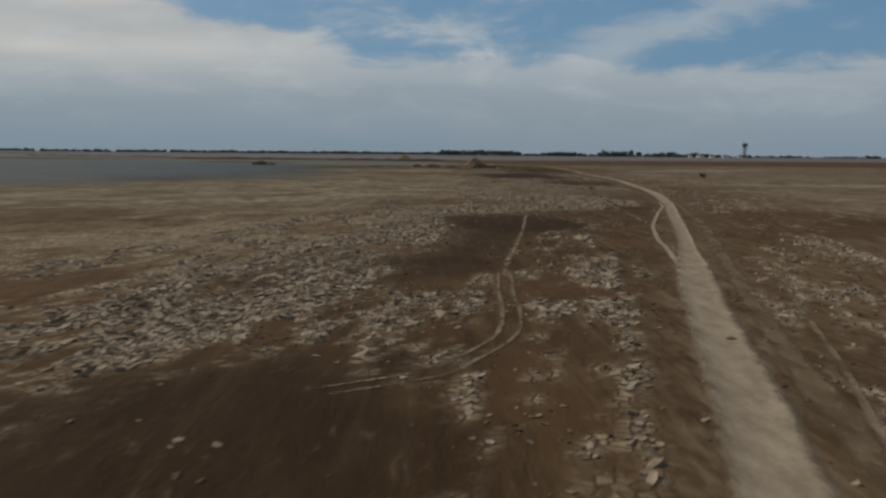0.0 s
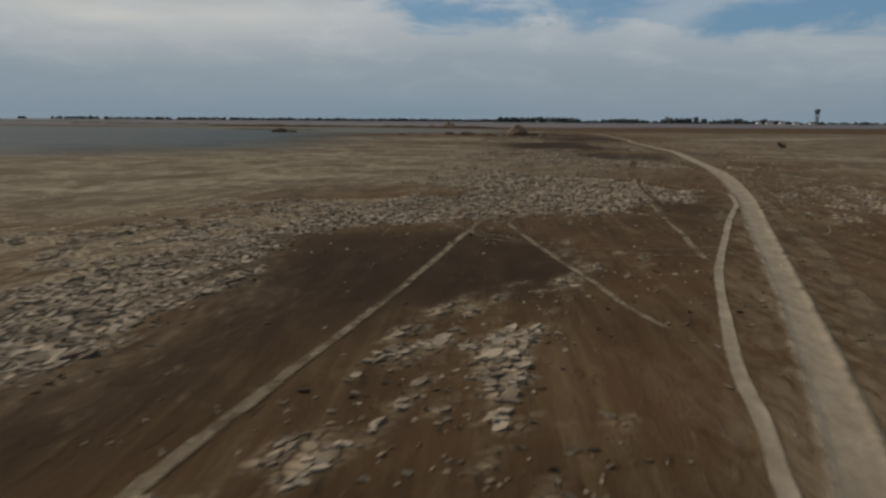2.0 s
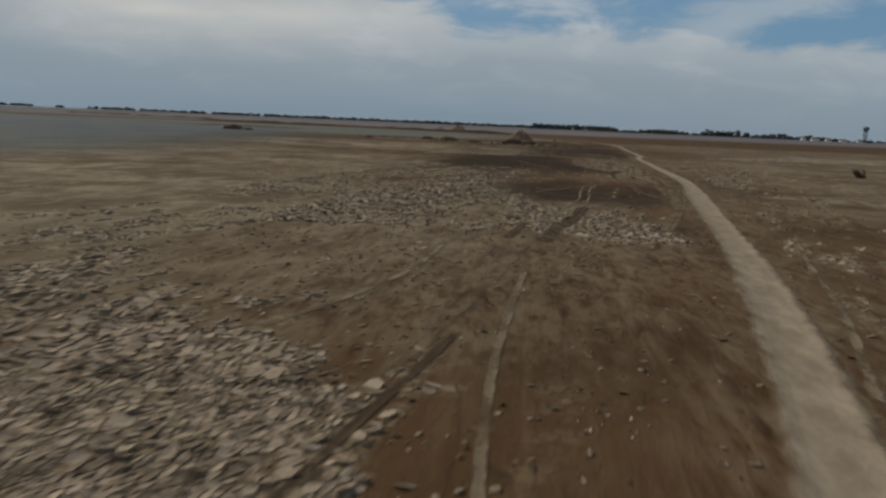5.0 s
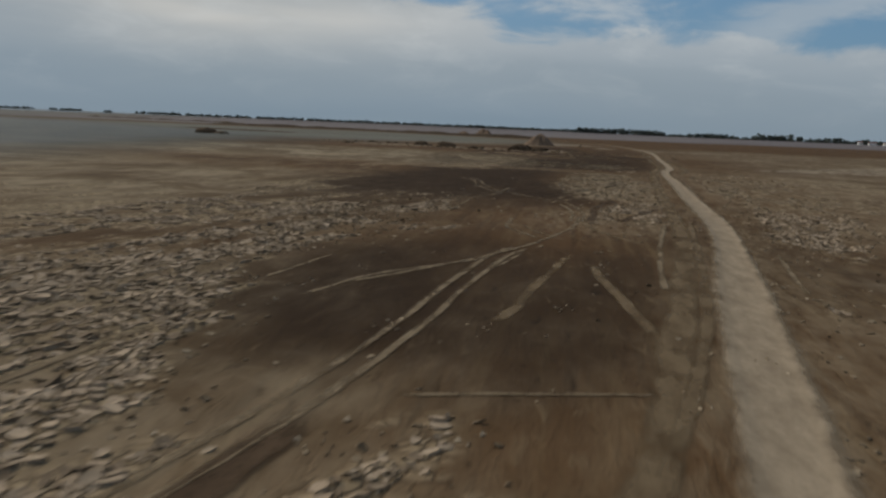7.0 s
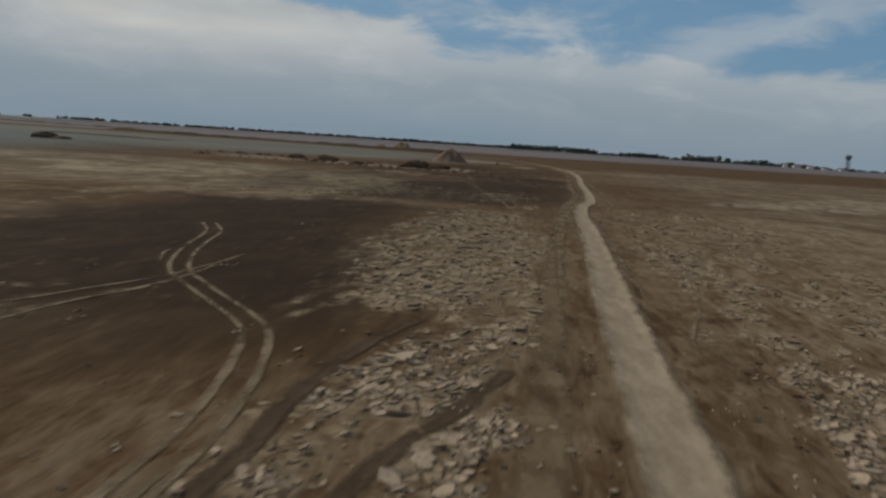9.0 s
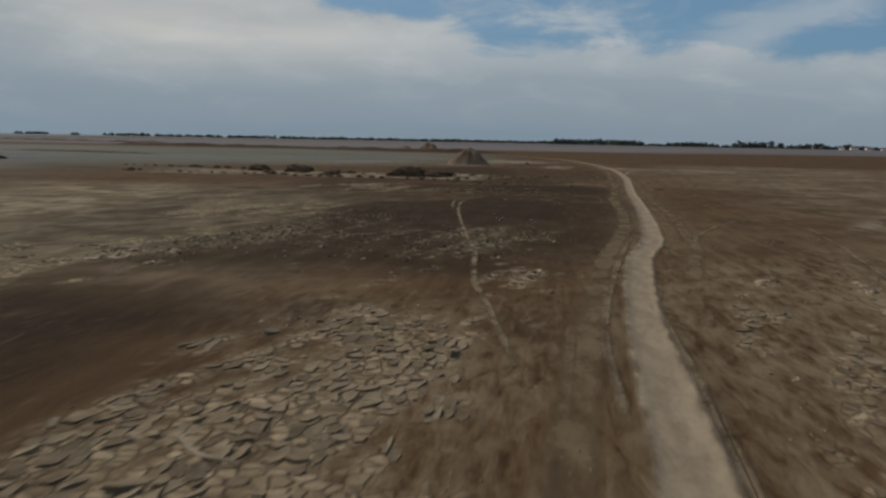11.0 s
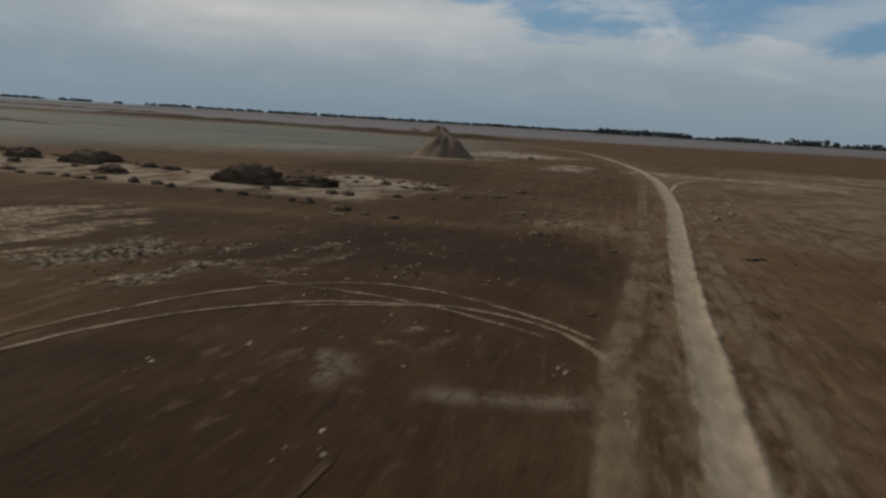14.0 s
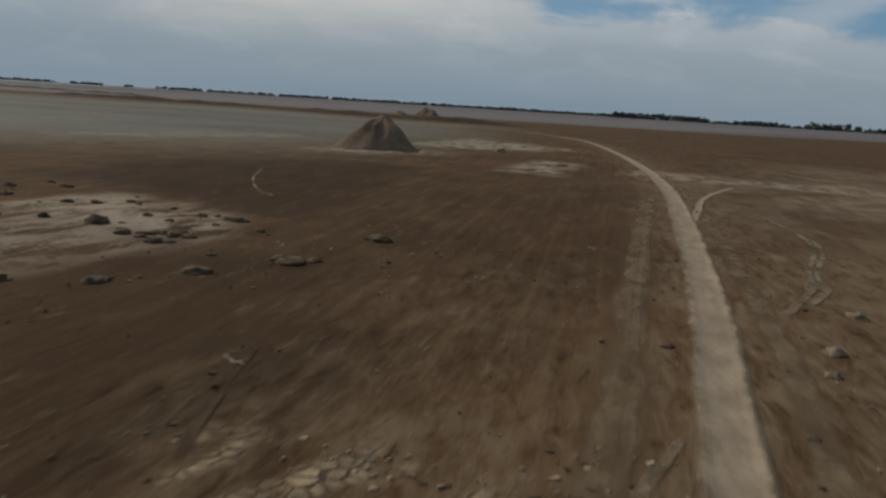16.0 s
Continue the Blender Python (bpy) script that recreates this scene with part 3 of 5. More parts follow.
dark_soil(.88, (-6, 34), (0.4, 34.5), (2.6, 34.6), (2.2, 31.1), (0.9, 29.6), (-2.4, 29.6))
dark_soil(.35, (-0.3, 51.7), (5.2, 54.5), (4.1, 43.1), (1.4, 37.6))
dark_soil(.7, (-4.6, 13.5), (-2.7, 19.2), (0.8, 18.0), (-0.4, 10.8), (-2.5, 8), (-5.8, 9))
dark_soil(.8, (0.7, 48), (1.8, 52.7), (3.9, 55.8), (5.9, 53.7), (4.4, 45.3), (3.0, 42))
dark_soil(.66, (24, 214), (26.0, 222), (24, 238), (36.9, 240), (36, 205), (33, 190), (29, 190), (27.0, 208))
dark_soil(.35, (16.0, 73), (20.5, 79), (20, 68), (17.2, 61), (14.7, 60))
dark_soil(.7, (17.1, 128.3), (20.8, 133.6), (24.2, 128.8), (21.7, 117.8), (19.5, 118.2))
dark_soil(.7, (24.2, 128.8), (28.1, 129.3), (26.4, 115.9), (24.1, 113.9))
dark_soil(.7, (8, 225), (14, 240), (36, 241), (36, 236), (24, 234), (22, 226))
dark_soil(.74, (18, 186), (31, 187), (28, 203), (24, 206), (21, 197))
dark_soil(.5, (10, 190), (30, 188), (27, 208), (24, 222), (6, 222))
dark_soil(.55, (10, 238), (24, 240), (33, 243), (33, 256), (26.5, 257), (24, 249), (10, 246))
dark_soil(.7, (26, 263), (27, 290), (15, 290), (11, 270), (18, 266))
dark_soil(.25, (22, 262), (24, 285), (34, 300), (39, 285), (37, 250), (28, 245))
# far stretches whose ground colour carries the haze tint
far_haze = lambda cover, *o: stretch(FAR_HAZES, cover, 25.0, *o)
far_haze(.9, (-170, 285), (-30, 276), (6, 292), (14, 330), (10, 420), (-40, 440), (-170, 430))
far_haze(.9, (-330, 470), (-120, 520), (60, 560), (240, 640), (1600, 900), (3600, 3000), (-1300, 3000), (-420, 900))
wet = lambda cover, *o: stretch(WETS, cover, 22.0, *o)
wet(1.0, (-900, 74), (-56, 90), (-36, 118), (-25, 155), (-26, 205), (-36, 262), (-60, 300), (-110, 360), (-220, 430), (-900, 560))
wet(.4, (-60, 190), (-24, 205), (-22, 262), (-8, 300), (12, 330), (10, 400), (-300, 450), (-60, 275))
wet(.85, (-3400, 400), (-220, 410), (-300, 520), (-420, 900), (-1300, 3000), (-3400, 3000))


def inside(store, x, y):
    """How far each place lies in the stretches: 0 to the stretch's cover."""
    best = np.zeros_like(x)
    for cover, soft, o in store:
        lo, hi = o.min(0) - 2 * soft, o.max(0) + 2 * soft
        sel = np.nonzero((x > lo[0]) & (x < hi[0]) & (y > lo[1]) & (y < hi[1]))
        px, py = x[sel], y[sel]
        if not len(px):
            continue
        odd, near = np.zeros(len(px), bool), np.full(len(px), 1e9)
        for a, b in zip(o, np.roll(o, -1, 0)):
            cross = (a[1] > py) != (b[1] > py)
            with np.errstate(divide="ignore", invalid="ignore"):
                odd ^= cross & (px < (b[0] - a[0]) * (py - a[1]) / (b[1] - a[1]) + a[0])
            e = b - a
            t = np.clip(((px - a[0]) * e[0] + (py - a[1]) * e[1]) / (e @ e), 0, 1)
            near = np.minimum(near, np.hypot(px - a[0] - t * e[0], py - a[1] - t * e[1]))
        wob = soft * 2.2 * (fbm(px / (soft * 2.5), py / (soft * 4.5), 3, 21) - 0.5)
        signed = np.where(odd, near, -near) + wob
        best[sel] = np.maximum(best[sel], cover * smooth(-soft, soft, signed))
    return best


def crust_at(x, y, floor=0.3):
    """Crust cover from 0 to 1, broken into streaks that run along the flat."""
    bare = smooth(0.68, 1.0, inside(DARK_SOILS, x, y))
    c = (1 - 0.6 * bare) * (1 - inside(BARES, x, y)) * np.maximum(inside(CRUSTS, x, y), floor * np.interp(y, [36, 44, 58, 64, 185, 200], [1.35, 0.7, 0.7, 1.15, 0.9, 0.05]))
    xs, ys = x - 0.22 * y, y
    streak = 0.34 * fbm(xs / 0.8, ys / 3.6, 4, 31) + 0.26 * fbm(xs / 0.28, ys / 1.5, 3, 33) + 0.2 * fbm(x / 0.45, y / 0.6, 3, 37) + 0.2 * fbm(xs / 3.5, ys / 9, 2, 41)
    off = np.abs(x - np.interp(y, road_y, road_x))
    return smooth(-0.2, 0.17, c - 0.02 - (0.5 + (streak - 0.5) * 3.1)) * smooth(.06, .2, c) * smooth(1.0, 2.2, off)


# ---------------------------------------------------------------- ground
def spread(dense, far, count):
    g = np.geomspace(1, far / 0.3, count)
    return np.concatenate([-(dense + 0.3 * g)[::-1], np.arange(-dense, dense + 0.01, 0.25), dense + 0.3 * g])


us = spread(20.0, 4500, 60)
vs = np.concatenate([-np.geomspace(1, 400, 14)[::-1] - 4, np.arange(-4, 275, 0.25), 275 + np.geomspace(0.4, 4500, 90)])
mid_x = np.interp(vs, [-30, 0, 60, 110, 160, 230, 300], [-4, 0, 12, 21, 27, 32, 30])
X = us[None, :] + mid_x[:, None]
Y = np.repeat(vs[:, None], len(us), 1)
Z = height(X, Y)
nv, nu = X.shape
gx, gy = X.ravel(), Y.ravel()
idx = np.arange(nv * nu).reshape(nv, nu)
quads = np.stack([idx[:-1, :-1], idx[:-1, 1:], idx[1:, 1:], idx[1:, :-1]], -1).reshape(-1, 4)
gm = bpy.data.meshes.new("ground")
gm.vertices.add(nv * nu)
gm.vertices.foreach_set("co", np.stack([gx, gy, Z.ravel()], -1).astype(np.float32).ravel())
gm.loops.add(quads.size)
gm.loops.foreach_set("vertex_index", quads.astype(np.int32).ravel())
gm.polygons.add(len(quads))
gm.polygons.foreach_set("loop_start", np.arange(0, quads.size, 4, dtype=np.int32))
gm.update(calc_edges=True)
gm.shade_smooth()
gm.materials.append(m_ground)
off = gx - np.interp(gy, road_y, road_x)
dust = np.where(off < 0, np.exp(-(off / 1.5) ** 2), np.exp(-(off / 2.3) ** 2)) * (gy < 395) * (0.55 + 0.45 * fbm(gx / 1.3, gy / 5, 3, 12))
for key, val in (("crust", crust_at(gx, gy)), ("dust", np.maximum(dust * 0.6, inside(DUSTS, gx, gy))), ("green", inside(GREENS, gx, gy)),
                 ("salt", inside(SALTS, gx, gy)), ("dark_soil", inside(DARK_SOILS, gx, gy) * np.interp(gy, [60, 75, 108, 114, 128, 133, 144, 150], [.85, .5, .5, .95, .95, .45, .45, 1])), ("wet", inside(WETS, gx, gy)), ("far_haze", inside(FAR_HAZES, gx, gy))):
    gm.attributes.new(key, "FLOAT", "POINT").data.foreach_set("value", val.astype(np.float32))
ground = tagged(new("ground", gm), "dry brown mud flat with broken pale crust and olive patches", "ground", kind="structure")


# ---------------------------------------------------------------- road and wheel tracks
TRODDEN = []


def ribbon(name, pts, width, mat, label, step=0.3, rim=0.03, lift=0.02, seed=1, across=9, widths=None, category="track"):
    line = spline(pts, step)
    if mat is not m_faint:
        TRODDEN.extend((p[0], p[1], width / 2) for p in line)
    tan = np.gradient(line, axis=0)
    tan /= np.linalg.norm(tan, axis=1)[:, None] + 1e-9
    nor = np.stack([tan[:, 1], -tan[:, 0]], -1)
    n = len(line)
    along = np.arange(n) * step
    half = np.full(n, width / 2) if widths is None else np.interp(line[:, 1], *widths) / 2
    calm = 0.3 if widths is not None else 1.0
    half = half * (1 + calm * 0.3 * (fbm(along / 3.2, along * 0 + seed, 2, seed) - 0.5))
    drift = calm * 0.12 * width * (fbm(along / 4.0, along * 0 + seed, 2, seed + 3) - 0.5)
    s = np.linspace(-1.25, 1.25, across)
    px = line[:, :1] + nor[:, :1] * (half[:, None] * s + drift[:, None])
    py = line[:, 1:] + nor[:, 1:] * (half[:, None] * s + drift[:, None])
    a = np.abs(s)
    prof = lift + rim * np.exp(-((a - 0.86) / 0.18) ** 2) - 0.35 * rim * np.exp(-(a / 0.5) ** 2)
    pz = height(px, py) + prof + 0.01 * (fbm(px / 0.9, py / 2.4, 2, seed) - 0.5)
    ends = np.minimum(1, np.minimum(along, along[::-1]) / max(0.6, width * 1.5))
    grid = np.arange(n * across).reshape(n, across)
    faces = np.stack([grid[:-1, :-1], grid[:-1, 1:], grid[1:, 1:], grid[1:, :-1]], -1).reshape(-1, 4)
    me = raw_mesh(name, np.stack([px, py, pz], -1).reshape(-1, 3).tolist(), faces.tolist(), mat, False)
    edge = np.clip((1.25 - a) / 0.7, 0, 1)[None, :] * ends[:, None]
    me.attributes.new("rim", "FLOAT", "POINT").data.foreach_set("value", edge.astype(np.float32).ravel())
    return tagged(new(name, me), label, category, kind="structure")


ribbon("road", ROAD, 1.05, m_road, "pale packed dirt path winding over the mud flat", 0.4, 0.04, 0.022, 3, 17, ROAD_WIDE, "dirt road")
LT, LF = "narrow dusty wheel track pressed into brown mud", "faint broad wheel mark in brown mud"


def track(*pts, w=0.26, seed=[10]):
    w *= 0.72
    seed[0] += 1
    return ribbon("tyre_track", pts, w, m_track, LT, 0.18, 0.007, 0.015, seed[0], 7)


def faint(*pts, w=0.6, seed=[80]):
    seed[0] += 1
    return ribbon("wheel_mark", pts, w, m_faint, LF, 0.4, 0.0, 0.014, seed[0], 7)


# dark strips: bare worn soil, and painted shade of creases and a rut
def dark_strip(*pts, w=0.5, seed=[140]):
    seed[0] += 1
    return ribbon("worn_and_shade_strip", pts, w, m_worn_shade, "dark strip for worn bare soil, creases and rut shade", 0.25, 0.012, 0.012, seed[0], 7)


def double(gap, *pts, w=0.2):
    line = np.array(pts, float)
    tan = np.gradient(line, axis=0)
    nor = np.stack([tan[:, 1], -tan[:, 0]], -1) / np.linalg.norm(tan, axis=1)[:, None]
    for side in (-0.5, 0.5):
        track(*[tuple(p) for p in line + nor * gap * side], w=w)


dark_strip((19.0, 98), (19.6, 101.7), (19.9, 102.9), (20.4, 105.4), (20.9, 108.5), (21.5, 112.5), w=.62)
dark_strip((17.9, 98.5), (18.3, 101.7), (18.4, 102.7), (18.7, 104.3), w=.4)
dark_strip((25.6, 138), (25.9, 140.8), (26.0, 143.5), (26.4, 146.3), (27.3, 149.3), w=.35)
dark_strip((27.0, 138.5), (27.6, 141.2), (28.3, 143.0), (29.2, 145.9), w=.35)
track((16.7, 103.9), (16.6, 105.7), (16.7, 108.1), (16.9, 111.8), (17.4, 116), w=.34)
# the dark of a crease, painted as a narrow strip
dark_strip((33.0, 243.6), (32.7, 244.6), (32.2, 246.8), (31.9, 248.5), w=.2)
double(.45, (2.1, 29), (1.85, 26), (1.7, 24.3), (1.5, 20.7), (1.1, 18.4), (0.2, 16.5), (-0.6, 15.1), (-2.7, 13.6))
track((2.0, 28.2), (2.5, 31.9), (3.1, 35.3), (4.1, 41.7), (5.1, 48.4), (6.4, 58), (7.2, 61.5), (8.6, 70.1), (10.5, 77.9), w=.34)
track((7.5, 59.7), (7.8, 56.2), (8.7, 50.2), (9.3, 46.6), (9.6, 44.3), (9.9, 42.9), (10.2, 41.9), w=.32)
track((12.8, 50.2), (13.0, 52.5), (13.4, 55.8), (13.8, 60.4), (14.3, 65.3), w=.34)
faint((14.0, 61), (14.4, 66.1), (15.5, 77.4), (16.9, 85.8), (18.6, 97.9), w=.4)
dark_strip((14.5, 63), (14.8, 66.1), (15.9, 77.4), (17.3, 85.8), w=.22)
track((5.6, 61.5), (5.3, 59.0), (6.2, 55.6), (7.0, 53.9), (8.2, 52.9), (9.4, 52.0), (10.6, 51.3), (11.6, 51.1), (12.6, 51.1), (14.3, 51.7), w=.15)
track((5.0, 60), (5.4, 57.3), (6.6, 55.5), (8.1, 53.6), (9.5, 52.6), (10.5, 52.3), (11.7, 52.2), (12.8, 52.4), (14.7, 53.3), w=.15)
track((8.7, 65), (8.6, 62.8), (9.3, 61.1), (10.8, 59.2), (11.8, 58.1), (12.7, 57.6), (13.3, 57.3), (14.7, 56.9), w=.12)
track((18.5, 92.5), (18.0, 83.9), (18.0, 78.1), (18.2, 74.6), (18.3, 72.8), w=.25)
track((16.1, 98.7), (15.7, 92.7), (14.7, 87.9), (13.7, 84.9), w=.3)
track((28.8, 104.0), (26.7, 95.4), (25.4, 89.5), (23.5, 82.8), w=.3)
track((27.4, 97.6), (29, 97.4), (31.6, 97.2), w=.3)
track((23.6, 79.5), (22.3, 73.9), (21.7, 71.1), (20.4, 66), w=.3)
track((27.9, 85.3), (24.2, 77.0), (22.3, 72.3), w=.22)
track((17.6, 60.6), (19.3, 59.7), (19.5, 59.0), (18.8, 57.0), (17.9, 55.6), w=.2)
ribbon("tyre_track", [(8.6, 29.5), (9.8, 35.5), (10.2, 37.5), (10.6, 39.9), (11.4, 43.4), (12.7, 48.7), (14.7, 55.3), (16.3, 60.5), (17.6, 64.4), (18.5, 67.2), (19.8, 72.8)],
       .25, m_road, "narrow pale strand beside a packed dirt path", 0.3, 0.008, 0.02, 77, 9)
faint((5, 9), (7.5, 19), (10.5, 30), (16, 50), (18.2, 59.9), (19.6, 65.5), (21.4, 73.5), (24.8, 86), w=.7)
track((5.5, 10), (7.8, 16.5), (9.5, 22), (12.2, 30), w=.24)
double(.5, (23.3, 129), (22.7, 126.7), (22.1, 121.5), (21.9, 118.3), (21.5, 115), (21.1, 112.5), (19.8, 106), w=.26)
track((22.6, 126.6), (21.1, 124.4), (19.8, 122.1), (19.1, 119.3), w=.2)
track((22.3, 113.3), (24.0, 113.8), (26.4, 114.4), w=.16)
track((28.8, 138.6), (28.3, 135.0), (27.8, 130.8), (27.3, 125.7), (27.1, 122.6), w=.3)
faint((24.8, 128.1), (24.3, 124.4), (23.9, 121.7), (23.7, 119.9), (23.3, 118), w=.3)
faint((25.5, 126.1), (25.6, 124.0), (25.9, 122.2), (26.1, 120.4), (26.4, 118.0), w=.3)
track((23.4, 127.8), (22.8, 124.6), w=.2)
track((17.6, 121.0), (17.9, 123.0), (18.3, 125.5), w=.2)
track((31.6, 131.1), (30.9, 126.1), (30.6, 123.3), w=.26)
track((21.0, 156.7), (20.8, 151.3), (19.8, 147.3), (19.6, 143.4), (19.1, 139.3), w=.24)
track((22.4, 138.6), (22.4, 136.1), (22.4, 134.5), (23.0, 133.0), (23.9, 131.2), w=.26)
track((23.0, 135.6), (23.3, 134.3), (23.9, 132.9), (24.4, 132.1), w=.2)
faint((25.3, 138.9), (25.7, 135.7), (26.4, 133.5), (26.6, 132.0), w=.3)
track((25.3, 140.5), (25.0, 136.3), (24.4, 133.2), (23.6, 130), (22.7, 127.6), (22.0, 126.0), (21.1, 124.1), (19.5, 121), w=.26)
double(.5, (17.0, 165), (18.3, 161.9), (18.9, 158.6), (19.7, 155.2), (20.5, 153.0), (21.8, 150.9), (22.9, 149.3), (23.9, 147.8), (24.5, 146.3), (24.9, 144.3), (25.1, 142.7), (25.2, 141.0), (25.1, 138), w=.24)
track((19.5, 154.0), (18.8, 156.2), (18.8, 157.7), w=.2)
track((18, 146.0), (19.1, 148.4), (20.3, 151.5), (20.8, 154.4), (21.1, 156.9), w=.2)
track((35.5, 162.1), (34.7, 156.8), (34.1, 153.4), (33.2, 150.1), (32.9, 148.4), w=.22)
track((29.1, 188), (29.4, 185), (29.9, 182.3), (30.8, 176.6), w=.3)
track((44.0, 205.3), (42.2, 192.4), (40.6, 182.0), w=.3)
track((34.0, 183.1), (33.8, 173.4), (33.5, 167.0), (33.2, 161.8), (33.05, 158.7), (32.9, 155), w=.3)
track((34.6, 196.8), (33.4, 187.8), (32.6, 180), (32.5, 173.1), w=.3)
track((29.1, 188), (28.7, 193.3), (28.3, 195.1), (27.9, 197.8), (27.3, 202.0), (26.5, 208), (26.0, 213), (25.9, 216), (26.2, 219.4), (27.2, 222), (29, 224.3),
      (30.6, 225.1), (32.3, 225.3), (34.0, 224.8), (35.2, 223.4), (36.3, 220.5), w=.29)
track((25.8, 211.5), (25.4, 215.2), (25.4, 218.5), (26.2, 222.3), (27.8, 225.6), (29.4, 226.9), (31, 227.1), (32.7, 226.3), (34.4, 225.0), (35.7, 223.4), w=.26)
track((27.1, 226.4), (28.6, 226.2), (30.2, 225.9), (31.6, 225.4), (33.1, 224.5), (33.9, 224.0), (34.8, 223.3), w=.24)
track((29.0, 224.0), (30.1, 224.6), (31.4, 225.1), (32.5, 225.3), (33.6, 225.1), w=.2)
dark_strip((32.4, 217), (32.2, 213), (32.6, 210.1), (32.9, 207.5), w=.14)
dark_strip((32.2, 210.4), (31.8, 209.5), (31.8, 207.8), w=.14)
faint((39.6, 281.2), (38.3, 256.9), (37.8, 246.2), (37.3, 241.5), (37.1, 236.5), w=.25)
track((38.4, 246.0), (37.8, 244.4), (37.6, 241.1), (37.7, 239.0), (38.0, 238.5), w=.13)
dark_strip((32.3, 241.2), (32.4, 240.4), (32.7, 238.3), (33.1, 236.1), w=.14)
dark_strip((34.7, 243.9), (34.8, 241.7), w=.1)
# shade in the rut along the road's right edge, painted as a strip
dark_strip((33.9, 176.0), (33.6, 170), (33.35, 165.0), (33.2, 160.7), (32.95, 157.4), (32.7, 154), w=.16)
faint((31.9, 180.3), (31.3, 166.5), (30.9, 160.0), (30.6, 153), w=.3)
track((45, 210), (41.1, 207.0), (39.5, 204.2), (38.5, 201.6), (37.7, 199.1), (36.9, 195.0), w=.36)
faint((22, 97), (25.0, 108), (26.3, 114.4), (26.8, 118.0), (28.5, 129.9), (29.3, 138.5), (30.3, 154), (31.2, 166.5), (32.2, 178.7), (33.2, 190), (34.6, 199.4), (35.5, 209.8),
      (35.9, 222.3), (36.8, 233.3), (37.8, 249), (38.4, 261.5), (39.6, 280.6), w=.75)
faint((24, 103), (26.9, 116), (28.2, 124), (30, 140), w=.3)
faint((35.4, 186), (36.9, 194.5), (37.4, 200), (38.1, 209), (38.4, 219.5), (38.9, 229), (39.7, 241.6), (40.5, 249), (41, 258.4), (41.5, 270.3), (41.7, 289.8), w=.6)
track((44.1, 274.0), (44.6, 270.6), (44.4, 266.2), (43.2, 261.2), (42.7, 258.5), (41.6, 255.3), (41.2, 254.6), w=.36)
track((44.8, 268.5), (44.4, 264.9), (43.2, 260.3), (43.0, 258.2), (42.0, 255.8), w=.34)
ribbon("tyre_track", [(40.8, 270.5), (41.5, 275.5), (42.6, 282.7), (45.3, 291.9)], .34, m_road, "narrow pale strand turning off a packed dirt path", 0.3, 0.008, 0.02, 78, 9)
track((18.3, 281.2), (20.3, 275), (22.6, 270), (24.5, 267.6), w=.2)
track((37.5, 243.4), (38.0, 244.9), (38.6, 246.8), w=.24)
track((39.8, 234.6), (40.3, 233.3), (41.2, 232.0), w=.09)
track((36.9, 236), (36.6, 233), (37.1, 230.4), (37.6, 229), w=.2)


# ---------------------------------------------------------------- heaps and clods
def lump(name, x, y, size, tall, mat, seed, parent=None, detail=3, turn=0.0, sharp=0.35, label=""):
    """An irregular heap of earth: a flattened, ridged and crumbled ball set into the ground."""
    bm = bmesh.new()
    bmesh.ops.create_icosphere(bm, subdivisions=detail, radius=1)
    off = Vector((seed * 3.7, seed * 1.3, seed * 2.1))
    for v in bm.verts:
        p = v.co.copy()
        ridge = 1 - abs(noise.noise(p * 1.5 + off)) * 1.3
        k = 0.72 + 0.28 * ridge + sharp * noise.noise(p * 2.6 + off) + sharp * 0.5 * noise.noise(p * 6 + off)
        v.co = Vector((p.x * size[0] * k, p.y * size[1] * k, max(p.z, -0.25) * tall * k))
    ob = part(name, bm, mat, parent, label)
    ob.data.shade_smooth()
    ob.location, ob.rotation_euler = (x, y, float(height(np.array(x), np.array(y)))), (0, 0, turn)
    return ob


def mound(name, x, y, radius, tall, seed, label, lean):
    """A tipped cone of dug soil with gullies and a skirt of crumbs."""
    bm = bmesh.new()
    rings, segs = 22, 56
    rows = []
    for r in range(rings + 1):
        row = []
        for s in range(segs):
            a = s / segs * math.tau
            f = r / rings
            gully = noise.noise(Vector((math.cos(a) * 2.2, math.sin(a) * 2.2, f * 1.4 + seed)))
            gully *= min(1.0, f * 3)
            rad = radius * f * (1 + 0.28 * noise.noise(Vector((math.cos(a) * 1.1, math.sin(a) * 1.1, seed * 2.0))) + 0.12 * gully)
            h = tall * (1 - f ** 1.5) ** 1.25 * (0.96 + 0.12 * gully)
            px, py = rad * math.cos(a) + lean * h, rad * math.sin(a)
            h += 0.2 * tall * (1 - f) * noise.noise(Vector((px * 0.7, py * 0.7, seed))) + 0.06 * noise.noise(Vector((px * 4, py * 4, seed)))
            row.append(bm.verts.new((px, py, h - 0.12 * (r == rings) - 0.02)))
        rows.append(row)
    for a, b in zip(rows, rows[1:]):
        for s in range(segs):
            bm.faces.new((a[s], b[s], b[(s + 1) % segs], a[(s + 1) % segs]))
    bmesh.ops.remove_doubles(bm, verts=bm.verts, dist=0.001)
    bmesh.ops.recalc_face_normals(bm, faces=bm.faces)
    root = new(name)
    root.location = (x, y, 0)
    part("soil_body", bm, m_mound, root).data.shade_smooth()
    rng = random.Random(seed)
    for k in range(9):
        a, q = rng.uniform(0, math.tau), rng.uniform(0.75, 1.15)
        lump("crumb", math.cos(a) * radius * q, math.sin(a) * radius * q, (rng.uniform(.15, .4), rng.uniform(.15, .35)), rng.uniform(.12, .28), m_mound, seed + k, root, 2)
    return tagged(root, label, "soil mound")


